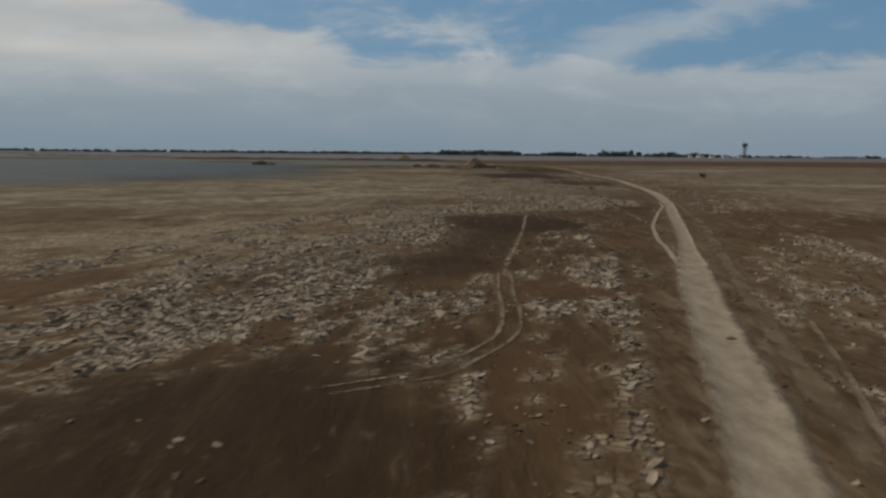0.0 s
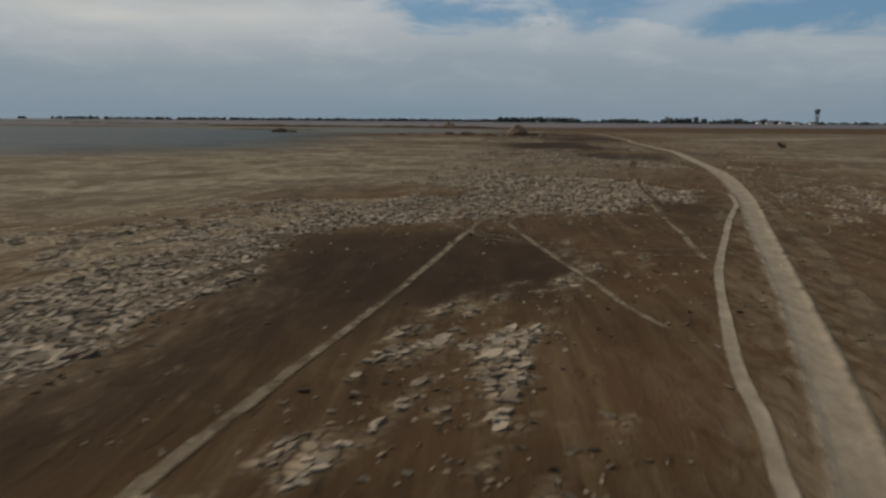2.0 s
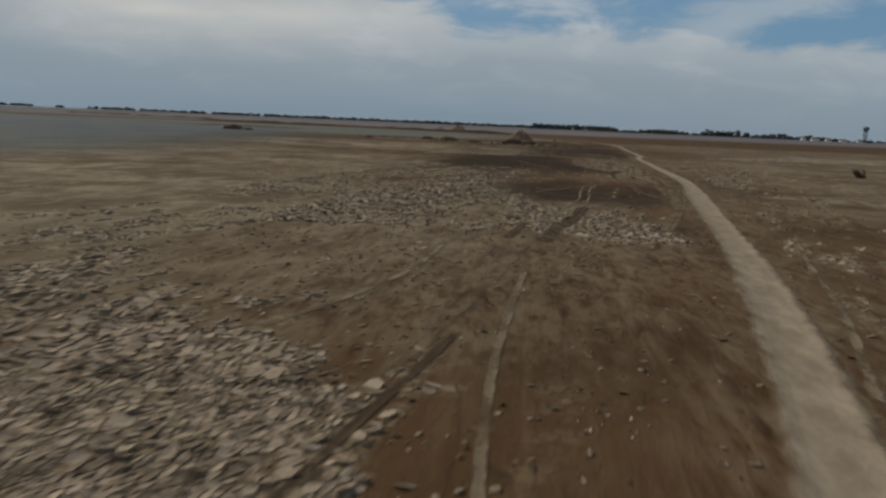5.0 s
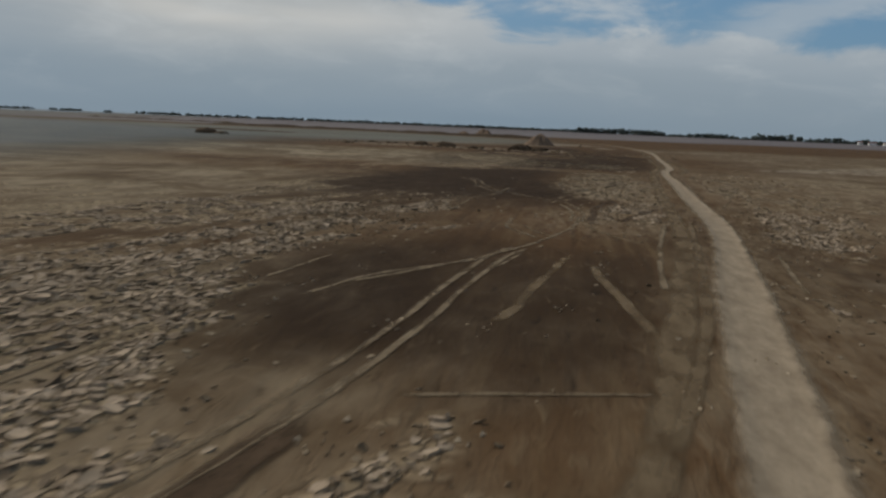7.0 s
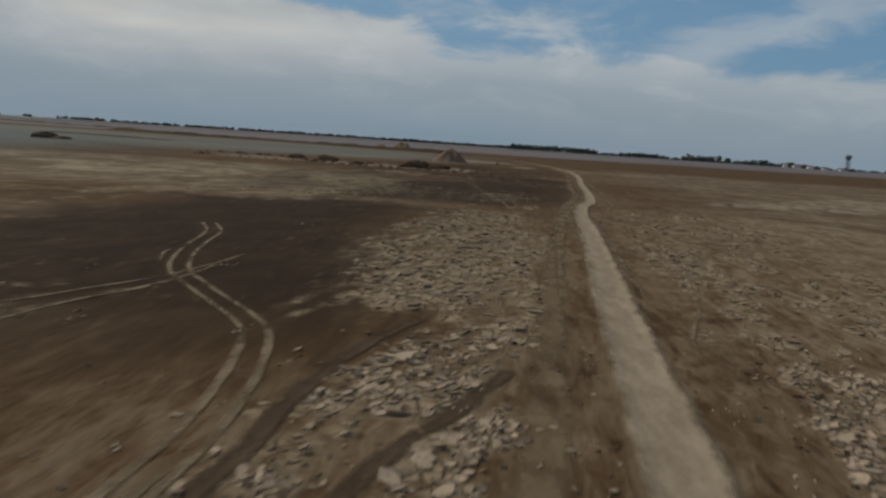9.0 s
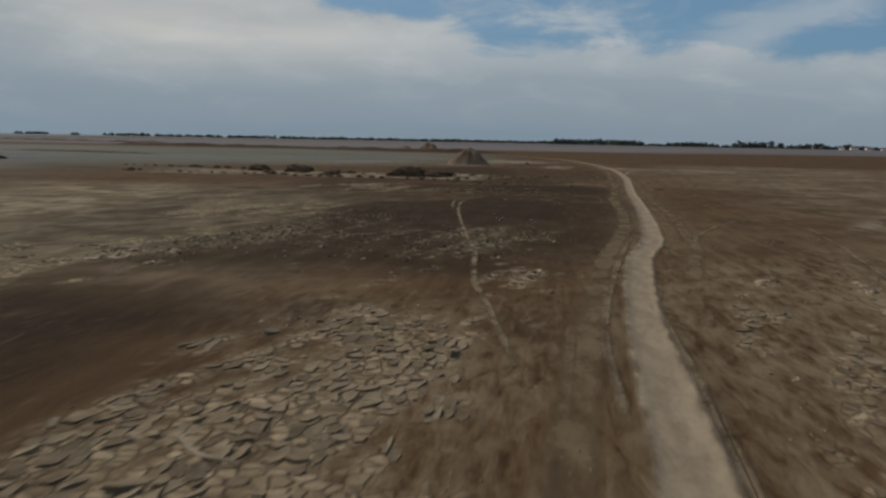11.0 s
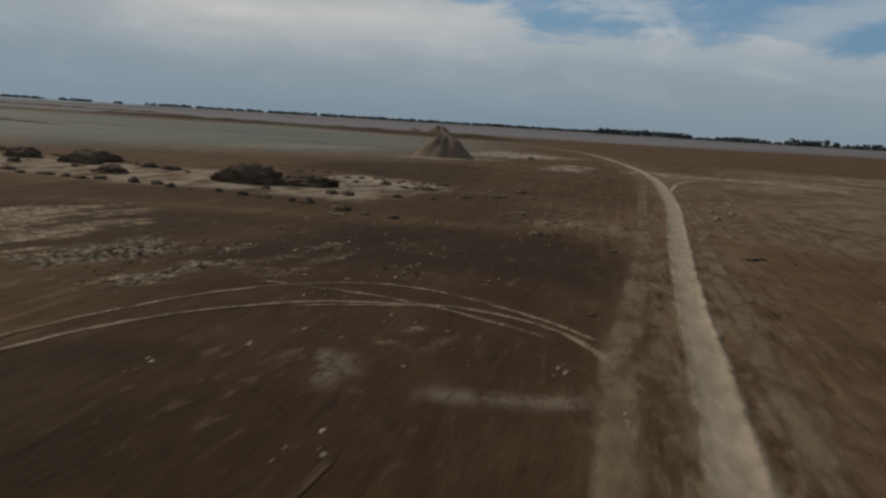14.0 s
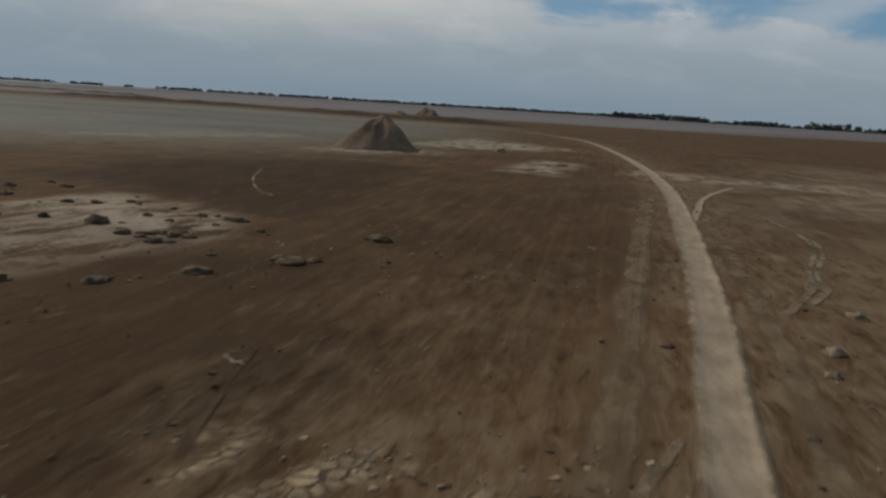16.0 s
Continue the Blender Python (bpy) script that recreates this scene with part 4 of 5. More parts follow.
mound("soil_mound", 17.6, 307.5, 3.9, 2.95, 4, "grey-brown heap of dug soil on the mud flat", 0.15)
mound("soil_mound", -10.8, 460, 5.0, 3.3, 9, "rounded distant heap of dug soil beside an earth bank", 0.05)
mound("soil_mound", -20.0, 467, 3.4, 1.9, 14, "low distant heap of dug soil beside an earth bank", 0.05)

pile_label = "dark ridge of dug mud on pale salt ground"
tagged(lump("earth_ridge", 16.2, 252.4, (2.2, 0.9), 1.15, m_ridge, 3, None, 5, 0.05, 0.24), pile_label, "mud pile")
tagged(lump("earth_ridge", 19.2, 253.4, (2.3, 0.8), 0.7, m_ridge, 6, None, 5, -0.1, 0.24), pile_label, "mud pile")
tagged(lump("earth_ridge", 1.8, 260.4, (1.8, 1.0), 0.85, m_ridge, 8, None, 4, 0.2, 0.2), pile_label, "mud pile")
tagged(lump("earth_ridge", 8.0, 252.3, (0.9, 0.7), 0.55, m_ridge, 12, None, 4, 0.4, 0.2), pile_label, "mud pile")
tagged(lump("earth_ridge", -54.3, 280.8, (2.6, 1.4), 1.25, m_ridge, 21, None, 4, 0.1, 0.18), "dark distant heap of mud at the wet margin", "mud pile")
tagged(lump("earth_ridge", -51.0, 280.4, (2.0, 1.0), 0.55, m_ridge, 27, None, 4, 0.1, 0.18), "dark distant heap of mud at the wet margin", "mud pile")
tagged(lump("earth_ridge", -2.6, 259.0, (1.5, 0.8), 0.75, m_ridge, 18, None, 4, 0.0, 0.22), pile_label, "mud pile")
tagged(lump("earth_ridge", 2.6, 257.6, (1.6, 0.7), 0.8, m_ridge, 19, None, 4, 0.0, 0.22), pile_label, "mud pile")

clod_label = "dark lump of dug mud beside pale salt crust"
rng = random.Random(5)
front = spline([(-16, 252), (2, 249), (12, 247.6), (17.2, 246.2), (22.3, 244.2), (25.3, 242.4), (27, 240.8)], 1.15)
rear = spline([(-24, 268), (-14, 266), (-5, 263.5), (3, 261), (9, 257.5), (15, 257), (21, 258.4), (25.5, 256)], 1.3)
inner = spline([(-8, 256), (4, 254), (11, 250.5), (20, 249.5), (23, 249.6), (27, 251.5), (30, 258)], 2.2)
for line in (front, rear, inner):
    for p in line:
        if rng.random() < 0.82:
            q = rng.uniform(0.12, 0.28) * (1.5 if rng.random() < 0.2 else 1)
            tagged(lump("mud_clod", p[0] + rng.uniform(-.4, .4), p[1] + rng.uniform(-.45, .45), (q * rng.uniform(1, 2.0), q), q * rng.uniform(.6, 1.0),
                        m_clod, rng.uniform(0, 90), None, 3, rng.uniform(-.5, .5), 0.5), clod_label, "mud clod", "clods along the digging")
rng = random.Random(31)
for k in range(34):
    f = rng.random()
    x, y, q = 15 + 13 * f, 265 - 8 * f + rng.uniform(-2.6, 2.6), rng.uniform(.07, .2)
    tagged(lump("mud_clod", x, y, (q * rng.uniform(1, 2.4), q), q * rng.uniform(.5, .9), m_clod, rng.uniform(0, 90), None, 3, rng.uniform(-.4, .4), 0.5),
           clod_label, "mud clod", "clods along the digging")
for x, y, q in ((33.3, 239.4, .3), (33.6, 239.5, .18), (25.0, 240.7, .12), (40.7, 237.3, .2), (41.0, 237.6, .2), (29.6, 255.3, .3), (29.9, 255.1, .35), (30.3, 255.6, .2),
                (30.9, 259.6, .35), (27.1, 251.5, .2), (36.1, 236.5, .14), (35.4, 226, .1), (38.6, 251, .12), (40.2, 247.1, .1), (6.2, 18.1, .1)):
    tagged(lump("mud_clod", x, y, (q * 1.3, q), q * .5, m_clod, x * y, None, 3, x, 0.5), "low dark crumbled clod on brown mud", "mud clod", "scattered clods")
for x, y, q in ((41.6, 251.7, .19), (42.9, 255.1, .2), (41.2, 250.2, .13), (33.0, 115.6, .1), (23.4, 61.0, .12), (9.9, 58.6, .13), (3.3, 34.6, .14), (10.2, 47.6, .1)):
    tagged(lump("pale_clod", x, y, (q * 1.2, q), q * .8, m_stone, x * y, None, 3, x, 0.45), "pale dried lump of mud casting a small shadow", "clod", "pale clods")
tagged(lump("pale_clod", 27.5, 315, (.7, .5), .45, m_stone, 3.3, None, 3, 1, 0.4), "pale boulder of dried mud near a soil mound", "clod", "pale clods")


def bank(name, pts, wide, tall, seed, label):
    """A long low earth bank."""
    line = spline(pts, 2.0)
    tan = np.gradient(line, axis=0)
    nor = np.stack([tan[:, 1], -tan[:, 0]], -1) / np.linalg.norm(tan, axis=1)[:, None]
    s = np.linspace(-1, 1, 9)
    px = line[:, :1] + nor[:, :1] * s * wide
    py = line[:, 1:] + nor[:, 1:] * s * wide
    k = np.arange(len(line)) * 2.0
    h = tall * (0.35 + 1.1 * fbm(k / 9, k * 0 + seed, 4, seed))[:, None] * np.cos(s * math.pi / 2) ** 1.3 + 0.25 * tall * (fbm(px / 1.5, py / 1.5, 3, seed) - 0.5) - 0.05
    h = h * np.minimum(1, np.minimum(k, k[::-1]) / 12)[:, None] - 0.03
    g = np.arange(len(line) * 9).reshape(-1, 9)
    f = np.stack([g[:-1, :-1], g[:-1, 1:], g[1:, 1:], g[1:, :-1]], -1).reshape(-1, 4)
    return tagged(new(name, raw_mesh(name, np.stack([px, py, h], -1).reshape(-1, 3).tolist(), f.tolist(), m_bank, False)), label, "earth bank")


bank("earth_bank", [(-150, 495), (-131, 489), (-100, 484), (-69, 477), (-40, 460), (-18, 452), (0, 446), (20, 440)], 2.2, 1.1, 3, "long low dark earth bank across the far mud flat")
bank("earth_bank", [(-95, 345), (-70, 338), (-45, 330)], 1.5, 0.45, 7, "low dark ridge of mud at the wet margin")
bank("earth_bank", [(-300, 640), (-220, 610), (-170, 600)], 3, 0.9, 8, "long low dark earth bank across the far mud flat")


def stick(x, y, long, thick, turn, label):
    """A bent bleached branch lying on the mud."""
    bm = bmesh.new()
    prev = None
    for k in range(9):
        f = k / 8
        r = thick * (1 - 0.55 * f)
        c = Vector(((f - .5) * long, 0.08 * long * math.sin(f * 4 + x), thick * 0.8 + 0.03 * math.sin(f * 7 + y)))
        ring = [bm.verts.new(c + Vector((0, r * math.cos(a * math.tau / 6), r * math.sin(a * math.tau / 6)))) for a in range(6)]
        if prev:
            for i in range(6):
                bm.faces.new((prev[i], prev[(i + 1) % 6], ring[(i + 1) % 6], ring[i]))
        else:
            bm.faces.new(ring)
        prev = ring
    bm.faces.new(prev[::-1])
    ob = part("stick", bm, m_wood)
    ob.location, ob.rotation_euler = (x, y, float(height(np.array(x), np.array(y)))), (0, 0, turn)
    return tagged(ob, label, "stick", "bleached sticks")


stick(24.9, 240.9, .75, .05, -.1, "short bleached stick lying on dark mud")
stick(30.6, 205, .4, .035, .9, "short bleached stick lying on dark mud")
stick(32.0, 247.3, .5, .03, -.4, "short bleached stick lying on dark mud")
stick(27.6, 162.6, 1.1, .045, 1.1, "bleached branch lying among mud flakes")
stick(27.2, 171.6, 1.3, .05, -.5, "bleached branch lying among mud flakes")
stick(28.6, 165.4, .9, .045, .5, "bleached branch lying among mud flakes")
stick(25.8, 157.8, .9, .045, 1.3, "bleached branch lying among mud flakes")

# dark leaning clump of dry brush far out on the open flat
brush = new("dry_brush")
brush.location, brush.scale = (52.5, 160, 0), (0.75, 0.75, 0.75)
tagged(brush, "dark leaning clump of dry brush on the open flat", "dry bush")
for k in range(18):
    rng = random.Random(k)
    bm = bmesh.new()
    base = Vector((rng.uniform(-.5, .7), rng.uniform(-.3, .3), 0))
    tip = base + Vector((-rng.uniform(.3, 1.5), rng.uniform(-.4, .4), rng.uniform(.5, 1.5)))
    side = Vector((rng.uniform(.05, .12), rng.uniform(-.06, .06), 0))
    m = (base + tip) / 2 + Vector((rng.uniform(-.1, .2), 0, .15))
    vs_ = [bm.verts.new(c) for c in (base - side, base + side, m + side * 1.3, tip, m - side * 1.3)]
    bm.faces.new(vs_)
    bmesh.ops.solidify(bm, geom=bm.faces[:], thickness=0.05)
    part("branch", bm, m_twig, brush)


# ---------------------------------------------------------------- far shore: woods, tower, houses, water
def clumps(name, spots, label):
    """Far woods as one mesh: trunks and crowns of many small ragged clumps."""
    rng = random.Random(len(spots))
    verts, faces = [], []
    for x, y, tall, wide in spots:
        k = len(verts)
        for a in range(5):
            verts.append((x + .03 * tall * math.cos(a * 1.2566), y + .03 * tall * math.sin(a * 1.2566), 0))
        verts.append((x, y, tall * .7))
        faces += [(k + a, k + (a + 1) % 5, k + 5) for a in range(5)]
        for j in range(16):
            h = rng.uniform(0.05, 0.95)
            spr = wide * (1 - 0.5 * h) * 0.55
            c = (x + rng.uniform(-spr, spr), y + rng.uniform(-spr, spr), tall * h)
            q = rng.uniform(.12, .28) * wide
            k = len(verts)
            for dx, dy, dz in ((1, 0, 0), (-1, 0, 0), (0, 1, 0), (0, -1, 0), (0, 0, .8), (0, 0, -.8)):
                verts.append((c[0] + q * (dx + rng.uniform(-.4, .4)), c[1] + q * (dy + rng.uniform(-.4, .4)), max(0, c[2] + q * (dz + rng.uniform(-.4, .4)))))
            faces += [(k + a, k + b, k + e) for a, b in ((0, 2), (2, 1), (1, 3), (3, 0)) for e in (4, 5)]
    return tagged(new(name, raw_mesh(name, verts, faces, m_leaf)), label, "woods", kind="stuff")


rng = random.Random(11)
spots = []
for a, b, tall in ((775, 925, 11), (930, 955, 5), (958, 1042, 8), (1048, 1062, 5), (1066, 1146, 12), (1150, 1172, 8), (1174, 1206, 10), (1212, 1222, 8), (1226, 1250, 11),
                   (1252, 1268, 9), (1270, 1290, 5), (1296, 1304, 5), (1316, 1340, 5), (1405, 1420, 6), (1556, 1580, 7), (1640, 1700, 7)):
    x, end = 240 + (a - 920) * 1.4, 240 + (b - 920) * 1.4
    while x < end:
        rim = min(1, .55 + min(x - 240 - (a - 920) * 1.4, end - x) / 25)
        spots.append((x, 2120 + rng.uniform(0, 60), tall * rim * rng.uniform(.85, 1.3), rng.uniform(9, 14)))
        x += rng.uniform(2.5, 5)
clumps("woods", spots, "dark blocks of distant trees along the horizon")
spots, x = [], -3400.0
while x < 60:
    gap = fbm(np.array(x / 60.0), np.array(3.0), 3, 2)
    if gap > 0.36 or x > -700:
        spots.append((x, 3000 + rng.uniform(0, 60), rng.uniform(5, 9) + 9 * max(0.0, float(gap) - .6), rng.uniform(12, 18)))
    x += rng.uniform(5, 9)
clumps("woods", spots, "thin dark line of trees on the far shore")
spots, x = [], 240.0
while x < 1900:
    if fbm(np.array(x / 40.0), np.array(9.0), 2, 6) > 0.45:
        spots.append((x * 1.2, 2700 + rng.uniform(0, 60), rng.uniform(3, 6), rng.uniform(9, 14)))
    x += rng.uniform(4, 9)
clumps("woods", spots, "low distant scrub along the horizon")


def box(bm, x, y, z, sx_, sy_, sz_):
    m = Matrix.Translation((x, y, z + sz_ / 2)) @ Matrix.Diagonal((sx_, sy_, sz_, 1))
    return bmesh.ops.create_cube(bm, size=1, matrix=m)


def house(x, y, wide, tall, label):
    root = new("house")
    root.location = (x, y, 0)
    bm = bmesh.new()
    box(bm, 0, 0, 0, wide, 8, tall)
    part("wall", bm, m_wall, root)
    bm = bmesh.new()
    c = [bm.verts.new(v) for v in ((-wide / 2 - .6, -4.6, tall), (wide / 2 + .6, -4.6, tall), (wide / 2 + .6, 4.6, tall), (-wide / 2 - .6, 4.6, tall), (-wide / 2, 0, tall + 2.6), (wide / 2, 0, tall + 2.6))]
    for f in ((0, 1, 5, 4), (2, 3, 4, 5), (0, 4, 3), (1, 2, 5), (3, 2, 1, 0)):
        bm.faces.new([c[i] for i in f])
    part("roof", bm, m_roof, root)
    for k in range(int(wide // 4)):
        bm = bmesh.new()
        box(bm, -wide / 2 + 2 + k * 4, -4.02, 1.2, 1.4, .1, 1.4)
        part("window", bm, m_pane, root)
    return tagged(root, label, "house")


white = "white far house with a dull red roof among trees"
house(688, 2105, 16, 4.5, white)
house(716, 2100, 12, 5, white)
house(664, 2110, 9, 5, white)
house(752, 2108, 14, 3.5, white)
house(790, 2112, 10, 4, white)

tower = new("water_tower")
tower.location = (797, 2100, 0)
tagged(tower, "tall grey water tower far off on the horizon", "water tower")


def turned(outline, segs=20):
    bm = bmesh.new()
    rows = [[bm.verts.new((r * math.cos(s / segs * math.tau), r * math.sin(s / segs * math.tau), z)) for s in range(segs)] for r, z in outline]
    for a, b in zip(rows, rows[1:]):
        for s in range(segs):
            bm.faces.new((a[s], a[(s + 1) % segs], b[(s + 1) % segs], b[s]))
    bm.faces.new(rows[0][::-1])
    bm.faces.new(rows[-1])
    return bm


part("tank", turned([(1.8, 24), (4.2, 27), (6.6, 30.5), (7.0, 31.5), (7.0, 34.5), (5.5, 36), (1.2, 37)]), m_tank, tower)
part("shaft", turned([(2.0, 0), (1.5, 3), (1.3, 24.2)]), m_tank, tower)
for k in range(6):
    a = k / 6 * math.tau
    bm = bmesh.new()
    lo, hi = Vector((4.2 * math.cos(a), 4.2 * math.sin(a), 0)), Vector((4.6 * math.cos(a), 4.6 * math.sin(a), 27.6))
    bmesh.ops.create_cone(bm, cap_ends=True, segments=8, radius1=.5, radius2=.4, depth=(hi - lo).length, matrix=look((lo + hi) / 2, hi) @ Matrix.Identity(4))
    part("leg", bm, m_tank, tower)
part("ring_beam", turned([(4.8, 12), (4.8, 12.8), (4.0, 12.8), (4.0, 12)]), m_tank, tower)

# strip of open water under the far shore
m_water, wn, ws = material("lake_water")
ws.inputs["Base Color"].default_value = (0.05, 0.06, 0.06, 1)
ws.inputs["Roughness"].default_value = 0.12
bumped(wn, ws, wn.noise(wn.add("NewGeometry").outputs["Position"], 0.4, 4), 0.15, 0.3)
shore = [(-3600.0 + 74 * k, 780.0 + 16 * k + 220 * float(fbm(np.array(k / 4.0), np.array(1.0), 3, 4))) for k in range(36)]
vw = [(x, y, 0.12) for x, y in shore] + [(x, 2960.0, 0.12) for x, y in shore]
fw = [(k, k + 1, k + 37, k + 36) for k in range(35)]
tagged(new("water", raw_mesh("water", vw, fw, m_water)), "pale strip of lake water under the far shore", "water", kind="structure")


# ---------------------------------------------------------------- broken crust plates and chips
def plates(x, y, size, seed, tilt=0.12, thick=0.02):
    """Ragged six-cornered flakes, cupped and tipped: arrays of corners and faces."""
    g = np.random.RandomState(seed)
    n = len(x)
    ang = np.arange(6) / 6 * math.tau + g.uniform(-.35, .35, (n, 6)) + g.uniform(0, 6, (n, 1))
    rad = size[:, None] * g.uniform(.26, .74, (n, 6))
    lx, ly = rad * np.cos(ang) * g.uniform(.6, 1.5, (n, 1)), rad * np.sin(ang)
    ta, tb = g.normal(0, tilt, (2, n, 1))
    base = height(x, y)[:, None]
    tz = base + lx * ta + ly * tb + thick + (g.uniform(0, .09, (n, 6)) + 0.08 * g.uniform(0, 1, (n, 1))) * size[:, None]
    V = np.empty((n, 13, 3))
    V[:, :6, 0] = x[:, None] + lx
    V[:, :6, 1] = y[:, None] + ly
    V[:, :6, 2] = np.maximum(tz, base + 0.008)
    V[:, 6:12, :2] = V[:, :6, :2] * 0.94 + np.stack([x, y], -1)[:, None, :] * 0.06
    V[:, 6:12, 2] = np.minimum(V[:, :6, 2] - 0.01, np.maximum(V[:, :6, 2] - thick * 1.4, base - 0.03))
    V[:, 12, 0], V[:, 12, 1] = x, y
    V[:, 12, 2] = V[:, :6, 2].mean(1) - 0.03 * size
    top = [(12, i, (i + 1) % 6) for i in range(6)]
    sides = [(i, 6 + i, 6 + (i + 1) % 6) for i in range(6)] + [(i, 6 + (i + 1) % 6, (i + 1) % 6) for i in range(6)]
    return V, np.array(top + sides)


def stuff_mesh(name, V, F, mat, parent, label, category=""):
    n, k = V.shape[:2]
    faces = (F[None] + (np.arange(n) * k)[:, None, None]).reshape(-1, 3).astype(np.int32)
    me = bpy.data.meshes.new(name)
    me.vertices.add(n * k)
    me.vertices.foreach_set("co", V.astype(np.float32).ravel())
    me.loops.add(faces.size)
    me.loops.foreach_set("vertex_index", faces.ravel())
    me.polygons.add(len(faces))
    me.polygons.foreach_set("loop_start", np.arange(0, faces.size, 3, dtype=np.int32))
    me.update(calc_edges=True)
    me.shade_flat()
    me.materials.append(mat)
    ob = new(name, me)
    ob.parent = parent
    return tagged(ob, label, category, kind="stuff")


def scatter(step, u0, u1, y0, y1, seed):
    g = np.random.RandomState(seed)
    yy, uu = np.meshgrid(np.arange(y0, y1, step), np.arange(u0, u1, step), indexing="ij")
    yy = yy + g.uniform(-.45, .45, yy.shape) * step
    uu = uu + g.uniform(-.45, .45, uu.shape) * step
    return uu.ravel() + np.interp(yy.ravel(), road_y, road_x), yy.ravel(), g


from mathutils import kdtree
worn = kdtree.KDTree(len(TRODDEN))
for k, (x, y, r) in enumerate(TRODDEN):
    worn.insert((x, y, 0), k)
worn.balance()


def untrodden(x, y):
    out = np.ones(len(x), bool)
    for k in range(len(x)):
        _, i, dist = worn.find((x[k], y[k], 0))
        out[k] = dist > TRODDEN[i][2] + 0.06
    return out


def mosaic(pitch, stretch_y, u0, u1, y0, y1, seed, curl, thick, keep):
    """Dried crust split into a close mosaic of six-cornered pieces with shared, jittered corners."""
    g = np.random.RandomState(seed)
    rows_, cols = int((y1 - y0) / (pitch * 0.866 * stretch_y)), int((u1 - u0) / pitch)
    J, I = np.meshgrid(np.arange(rows_), np.arange(cols), indexing="ij")

    def centre(a, b):
        odd = b % 2
        cx_ = u0 + pitch * (a + 0.5 * odd + 0.8 * (hash2(a, b, seed) - 0.5))
        cy_ = y0 + pitch * 0.866 * stretch_y * (b + 0.8 * (hash2(a, b, seed + 9) - 0.5))
        return cx_, cy_

    odd = J % 2
    ring = [centre(I + 1, J), centre(I + odd, J + 1), centre(I + odd - 1, J + 1), centre(I - 1, J), centre(I + odd - 1, J - 1), centre(I + odd, J - 1)]
    mid = centre(I, J)
    cx_ = np.stack([(mid[0] + ring[k][0] + ring[(k + 1) % 6][0]) / 3 for k in range(6)], -1).reshape(-1, 6)
    cy_ = np.stack([(mid[1] + ring[k][1] + ring[(k + 1) % 6][1]) / 3 for k in range(6)], -1).reshape(-1, 6)
    # bend the lattice so that no rows show
    wx, wy = fbm(cx_ / 0.9, cy_ / 1.3, 3, seed + 3) - 0.5, fbm(cx_ / 0.9, cy_ / 1.3, 3, seed + 5) - 0.5
    cy_ = cy_ + 3.0 * pitch * stretch_y * wy
    cx_ = cx_ + 3.0 * pitch * wx + np.interp(cy_, road_y, road_x)
    mx, my = cx_.mean(1), cy_.mean(1)
    ok = keep(mx, my, g)
    ok[ok] = untrodden(mx[ok], my[ok])
    cx_, cy_, mx, my = cx_[ok], cy_[ok], mx[ok], my[ok]
    n = len(mx)
    size = np.hypot(cx_ - mx[:, None], cy_ - my[:, None]).mean(1)
    shrink = (1 - 0.42 * g.uniform(0, 1, (n, 1)) ** 2) * g.uniform(.70, 1.07, (n, 6))
    lx, ly = (cx_ - mx[:, None]) * shrink, (cy_ - my[:, None]) * shrink
    ta, tb = g.normal(0, 1, (2, n, 1)) * curl
    base = height(mx, my)[:, None]
    rise = thick * g.uniform(.4, 1.6, (n, 1)) + lx * ta + ly * tb + curl * size[:, None] * g.uniform(0, 1.1, (n, 6))
    V = np.empty((n, 13, 3))
    V[:, :6, 0], V[:, :6, 1] = mx[:, None] + lx, my[:, None] + ly
    V[:, :6, 2] = base + np.maximum(rise, 0.006)
    V[:, 6:12, 0], V[:, 6:12, 1] = mx[:, None] + lx * .9, my[:, None] + ly * .9
    V[:, 6:12, 2] = np.minimum(V[:, :6, 2] - 0.01, base - 0.01)
    V[:, 12, 0], V[:, 12, 1] = mx, my
    V[:, 12, 2] = V[:, :6, 2].mean(1) - 0.35 * curl * size
    top_ = [(12, k, (k + 1) % 6) for k in range(6)]
    sides = [(k, 6 + k, 6 + (k + 1) % 6) for k in range(6)] + [(k, 6 + (k + 1) % 6, (k + 1) % 6) for k in range(6)]
    return V, np.array(top_ + sides), mx, my


BROAD = (148, 186)          # here the pieces are larger and duller


def keep_fine(x, y, g):
    return (crust_at(x, y, 0.22) > g.uniform(.3, 1.0, len(x))) & ((y < BROAD[0]) | (y > BROAD[1]))


def keep_broad(x, y, g):
    return crust_at(x, y, 0.25) > g.uniform(.3, 1.3, len(x))


V, F, bx, by = mosaic(0.23, 1.9, -14, 10, *BROAD, 4, 0.10, 0.008, keep_broad)
stuff_mesh("mud_slabs", V, F, m_slab, ground, "broad brown slabs of dried mud crust half sunk in soil")
def coarse(x, y):
    return fbm(x / 0.7, y / 1.1, 3, 83) > 0.5


V, F, px, py = mosaic(0.21, 1.3, -17, 8, 4, 190, 5, 0.17, 0.016, lambda x, y, g: coarse(x, y) & keep_fine(x, y, g))
stuff_mesh("mud_plates", V, F, m_plate, ground, "pale cracked plates of dried mud crust")
V, F, px, py = mosaic(0.14, 1.3, -24, 8, 4, 190, 6, 0.17, 0.014, lambda x, y, g: ~coarse(x, y) & keep_fine(x, y, g))
single = np.nonzero((py > 27) & (py < 34) & (px > 2.5) & (px < 8.2))[0][:300]
near = V[single]
V = np.delete(V, single, 0)
stuff_mesh("mud_flakes", V, F, m_plate, ground, "pale curled flakes of dried mud crust")
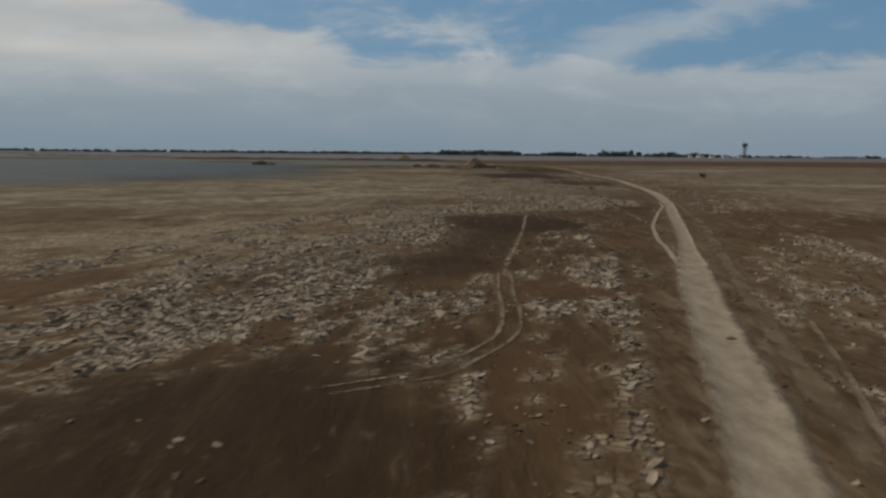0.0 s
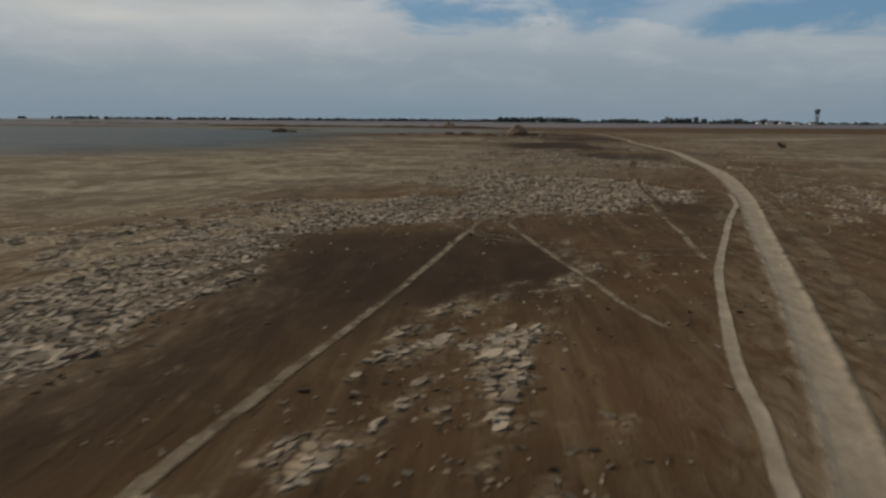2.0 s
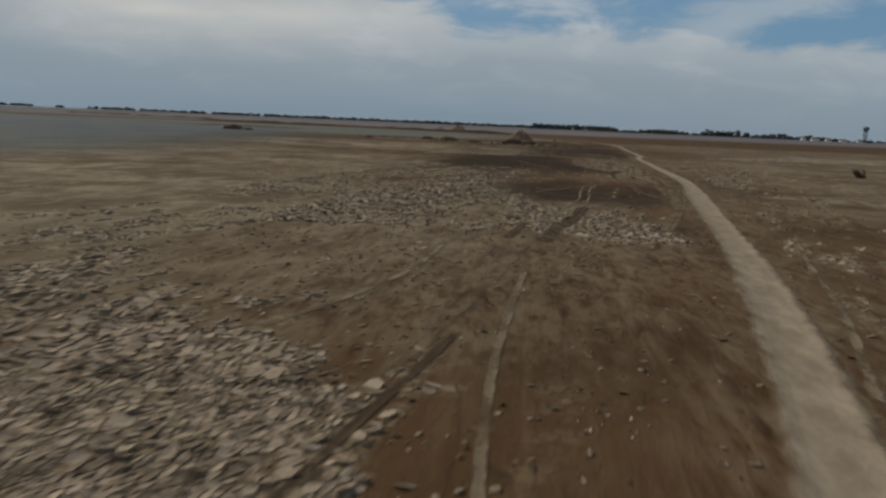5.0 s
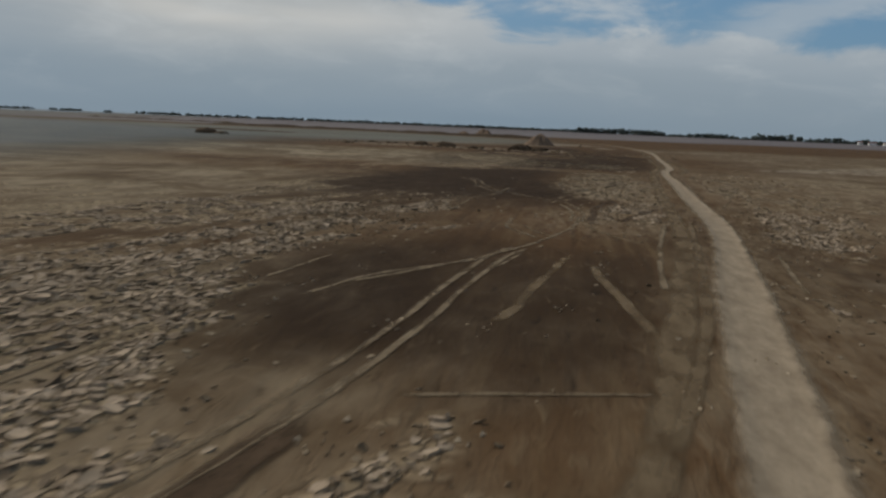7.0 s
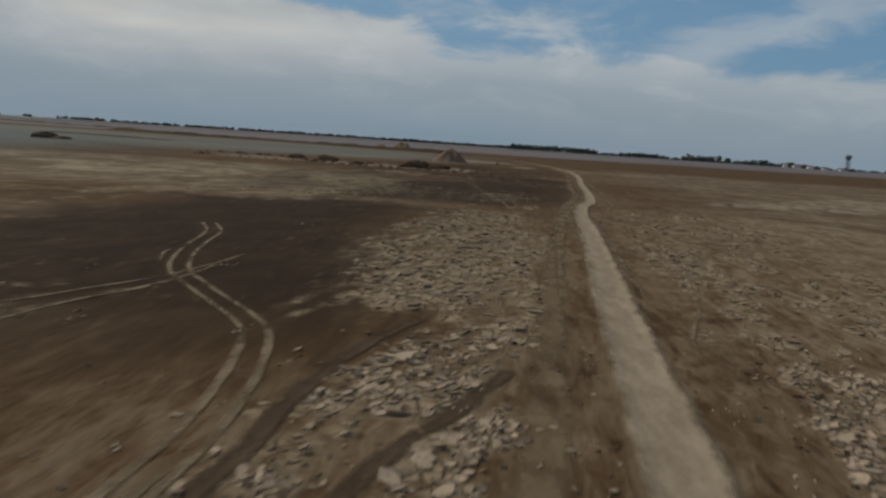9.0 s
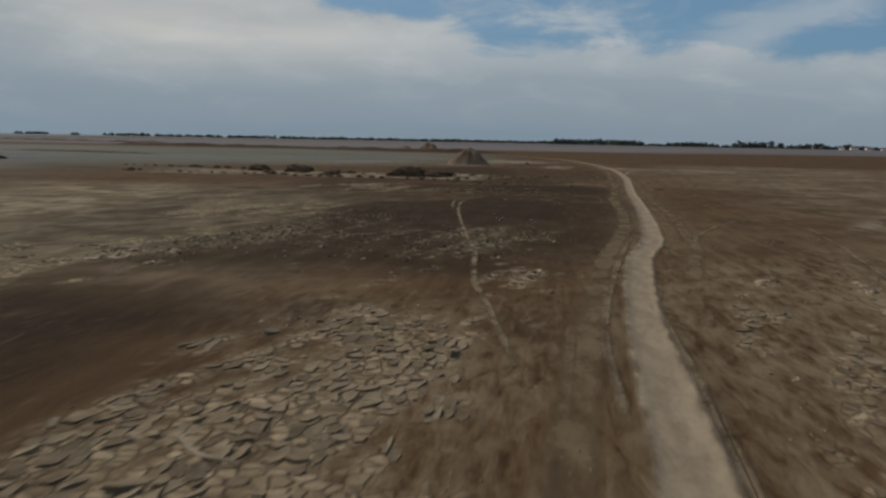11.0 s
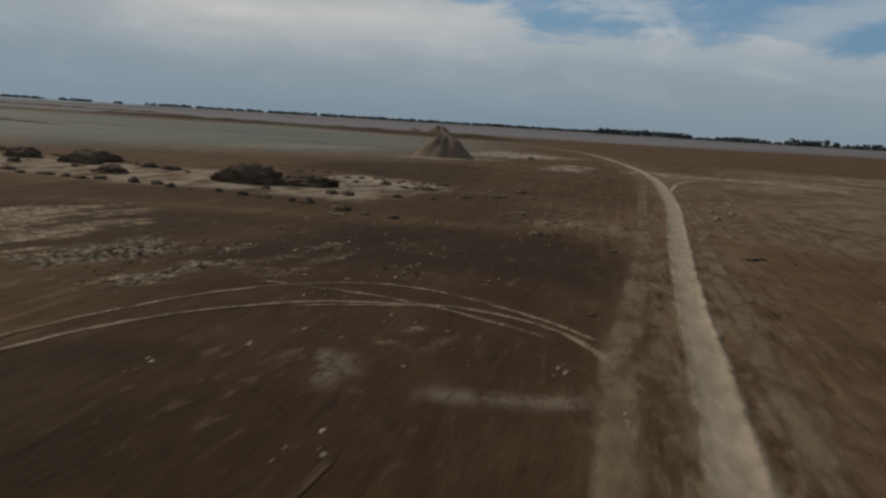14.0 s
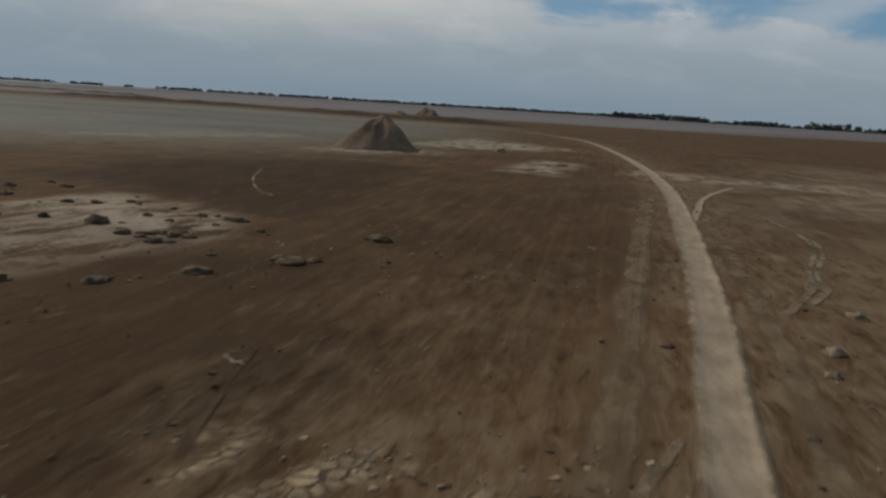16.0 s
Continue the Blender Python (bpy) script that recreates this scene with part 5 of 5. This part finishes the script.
V, F, nx, ny = mosaic(0.115, 1.2, -17, 4, 190, 240, 9, 0.2, 0.014, keep_fine)
stuff_mesh("mud_shards", V, F, m_dull, ground, "dull brown shards of broken mud crust")
# fine flecks through the same stretches
fx, fy, g = scatter(0.2, -16, 7, 4, 246, 33)
cov = (1 - 0.85 * inside(BARES, fx, fy)) * np.maximum(inside(CRUSTS, fx, fy), np.interp(fy, [150, 190], [.14, .0])) * (1 - 0.7 * smooth(.68, 1.0, inside(DARK_SOILS, fx, fy)))
ok = g.uniform(0, 1, len(fx)) < cov * np.where(fy > 188, 1.0, 0.75) * smooth(.3, .62, fbm((fx - .22 * fy) / .7, fy / 1.8, 3, 61))
ok &= (fy < BROAD[0]) | (fy > BROAD[1])
fx, fy = fx[ok], fy[ok]
ok = untrodden(fx, fy)
fx, fy = fx[ok], fy[ok]
V, F = plates(fx, fy, 0.05 + 0.09 * g.uniform(0, 1, len(fx)) ** 2, 34, .25, .015)
stuff_mesh("mud_flecks", V, F, m_dull, ground, "fine pale flecks of dried mud crust")
# pale chips and crumbs strewn between
cx, cy, g = scatter(0.5, -14, 8, 4, 262, 15)
ok = g.uniform(0, 1, len(cx)) < (0.02 + 0.08 * (inside(CRUSTS, cx, cy) > .3)) * smooth(.45, .6, fbm((cx - .22 * cy) / .8, cy / 2.5, 3, 71))
cx, cy = cx[ok], cy[ok]
clump = 5                   # a few splinters lie about each chip
cx, cy = np.repeat(cx, clump), np.repeat(cy, clump)
cx, cy = cx + g.normal(0, .16, len(cx)), cy + g.normal(0, .35, len(cx))
V, F = plates(cx, cy, 0.025 + .06 * g.uniform(0, 1, len(cx)) ** 2, 16, .3, .02)
stuff_mesh("mud_chips", V, F, m_chip, ground, "small pale chips of dried mud")
kx, ky, g = scatter(0.3, -14, 4, 234, 263, 25)
ok = (fbm(kx / 1.1, ky / 1.6, 3, 51) > g.uniform(.45, .85, len(kx))) & (g.uniform(0, 1, len(kx)) < .3)
ok &= untrodden(kx, ky)
kx, ky = kx[ok], ky[ok]
V, F = plates(kx, ky, 0.03 + .07 * g.uniform(0, 1, len(kx)) ** 3, 26, .4, .03)
stuff_mesh("mud_crumbs", V, F, m_crumb, ground, "small brown crumbs of broken mud")
for k, v in enumerate(near):
    spot = Vector(v[12])
    ob = new("mud_flake", raw_mesh("mud_flake", (v - v[12]).tolist(), F.tolist(), m_plate_one))
    ob.location = spot
    ob.parent = ground
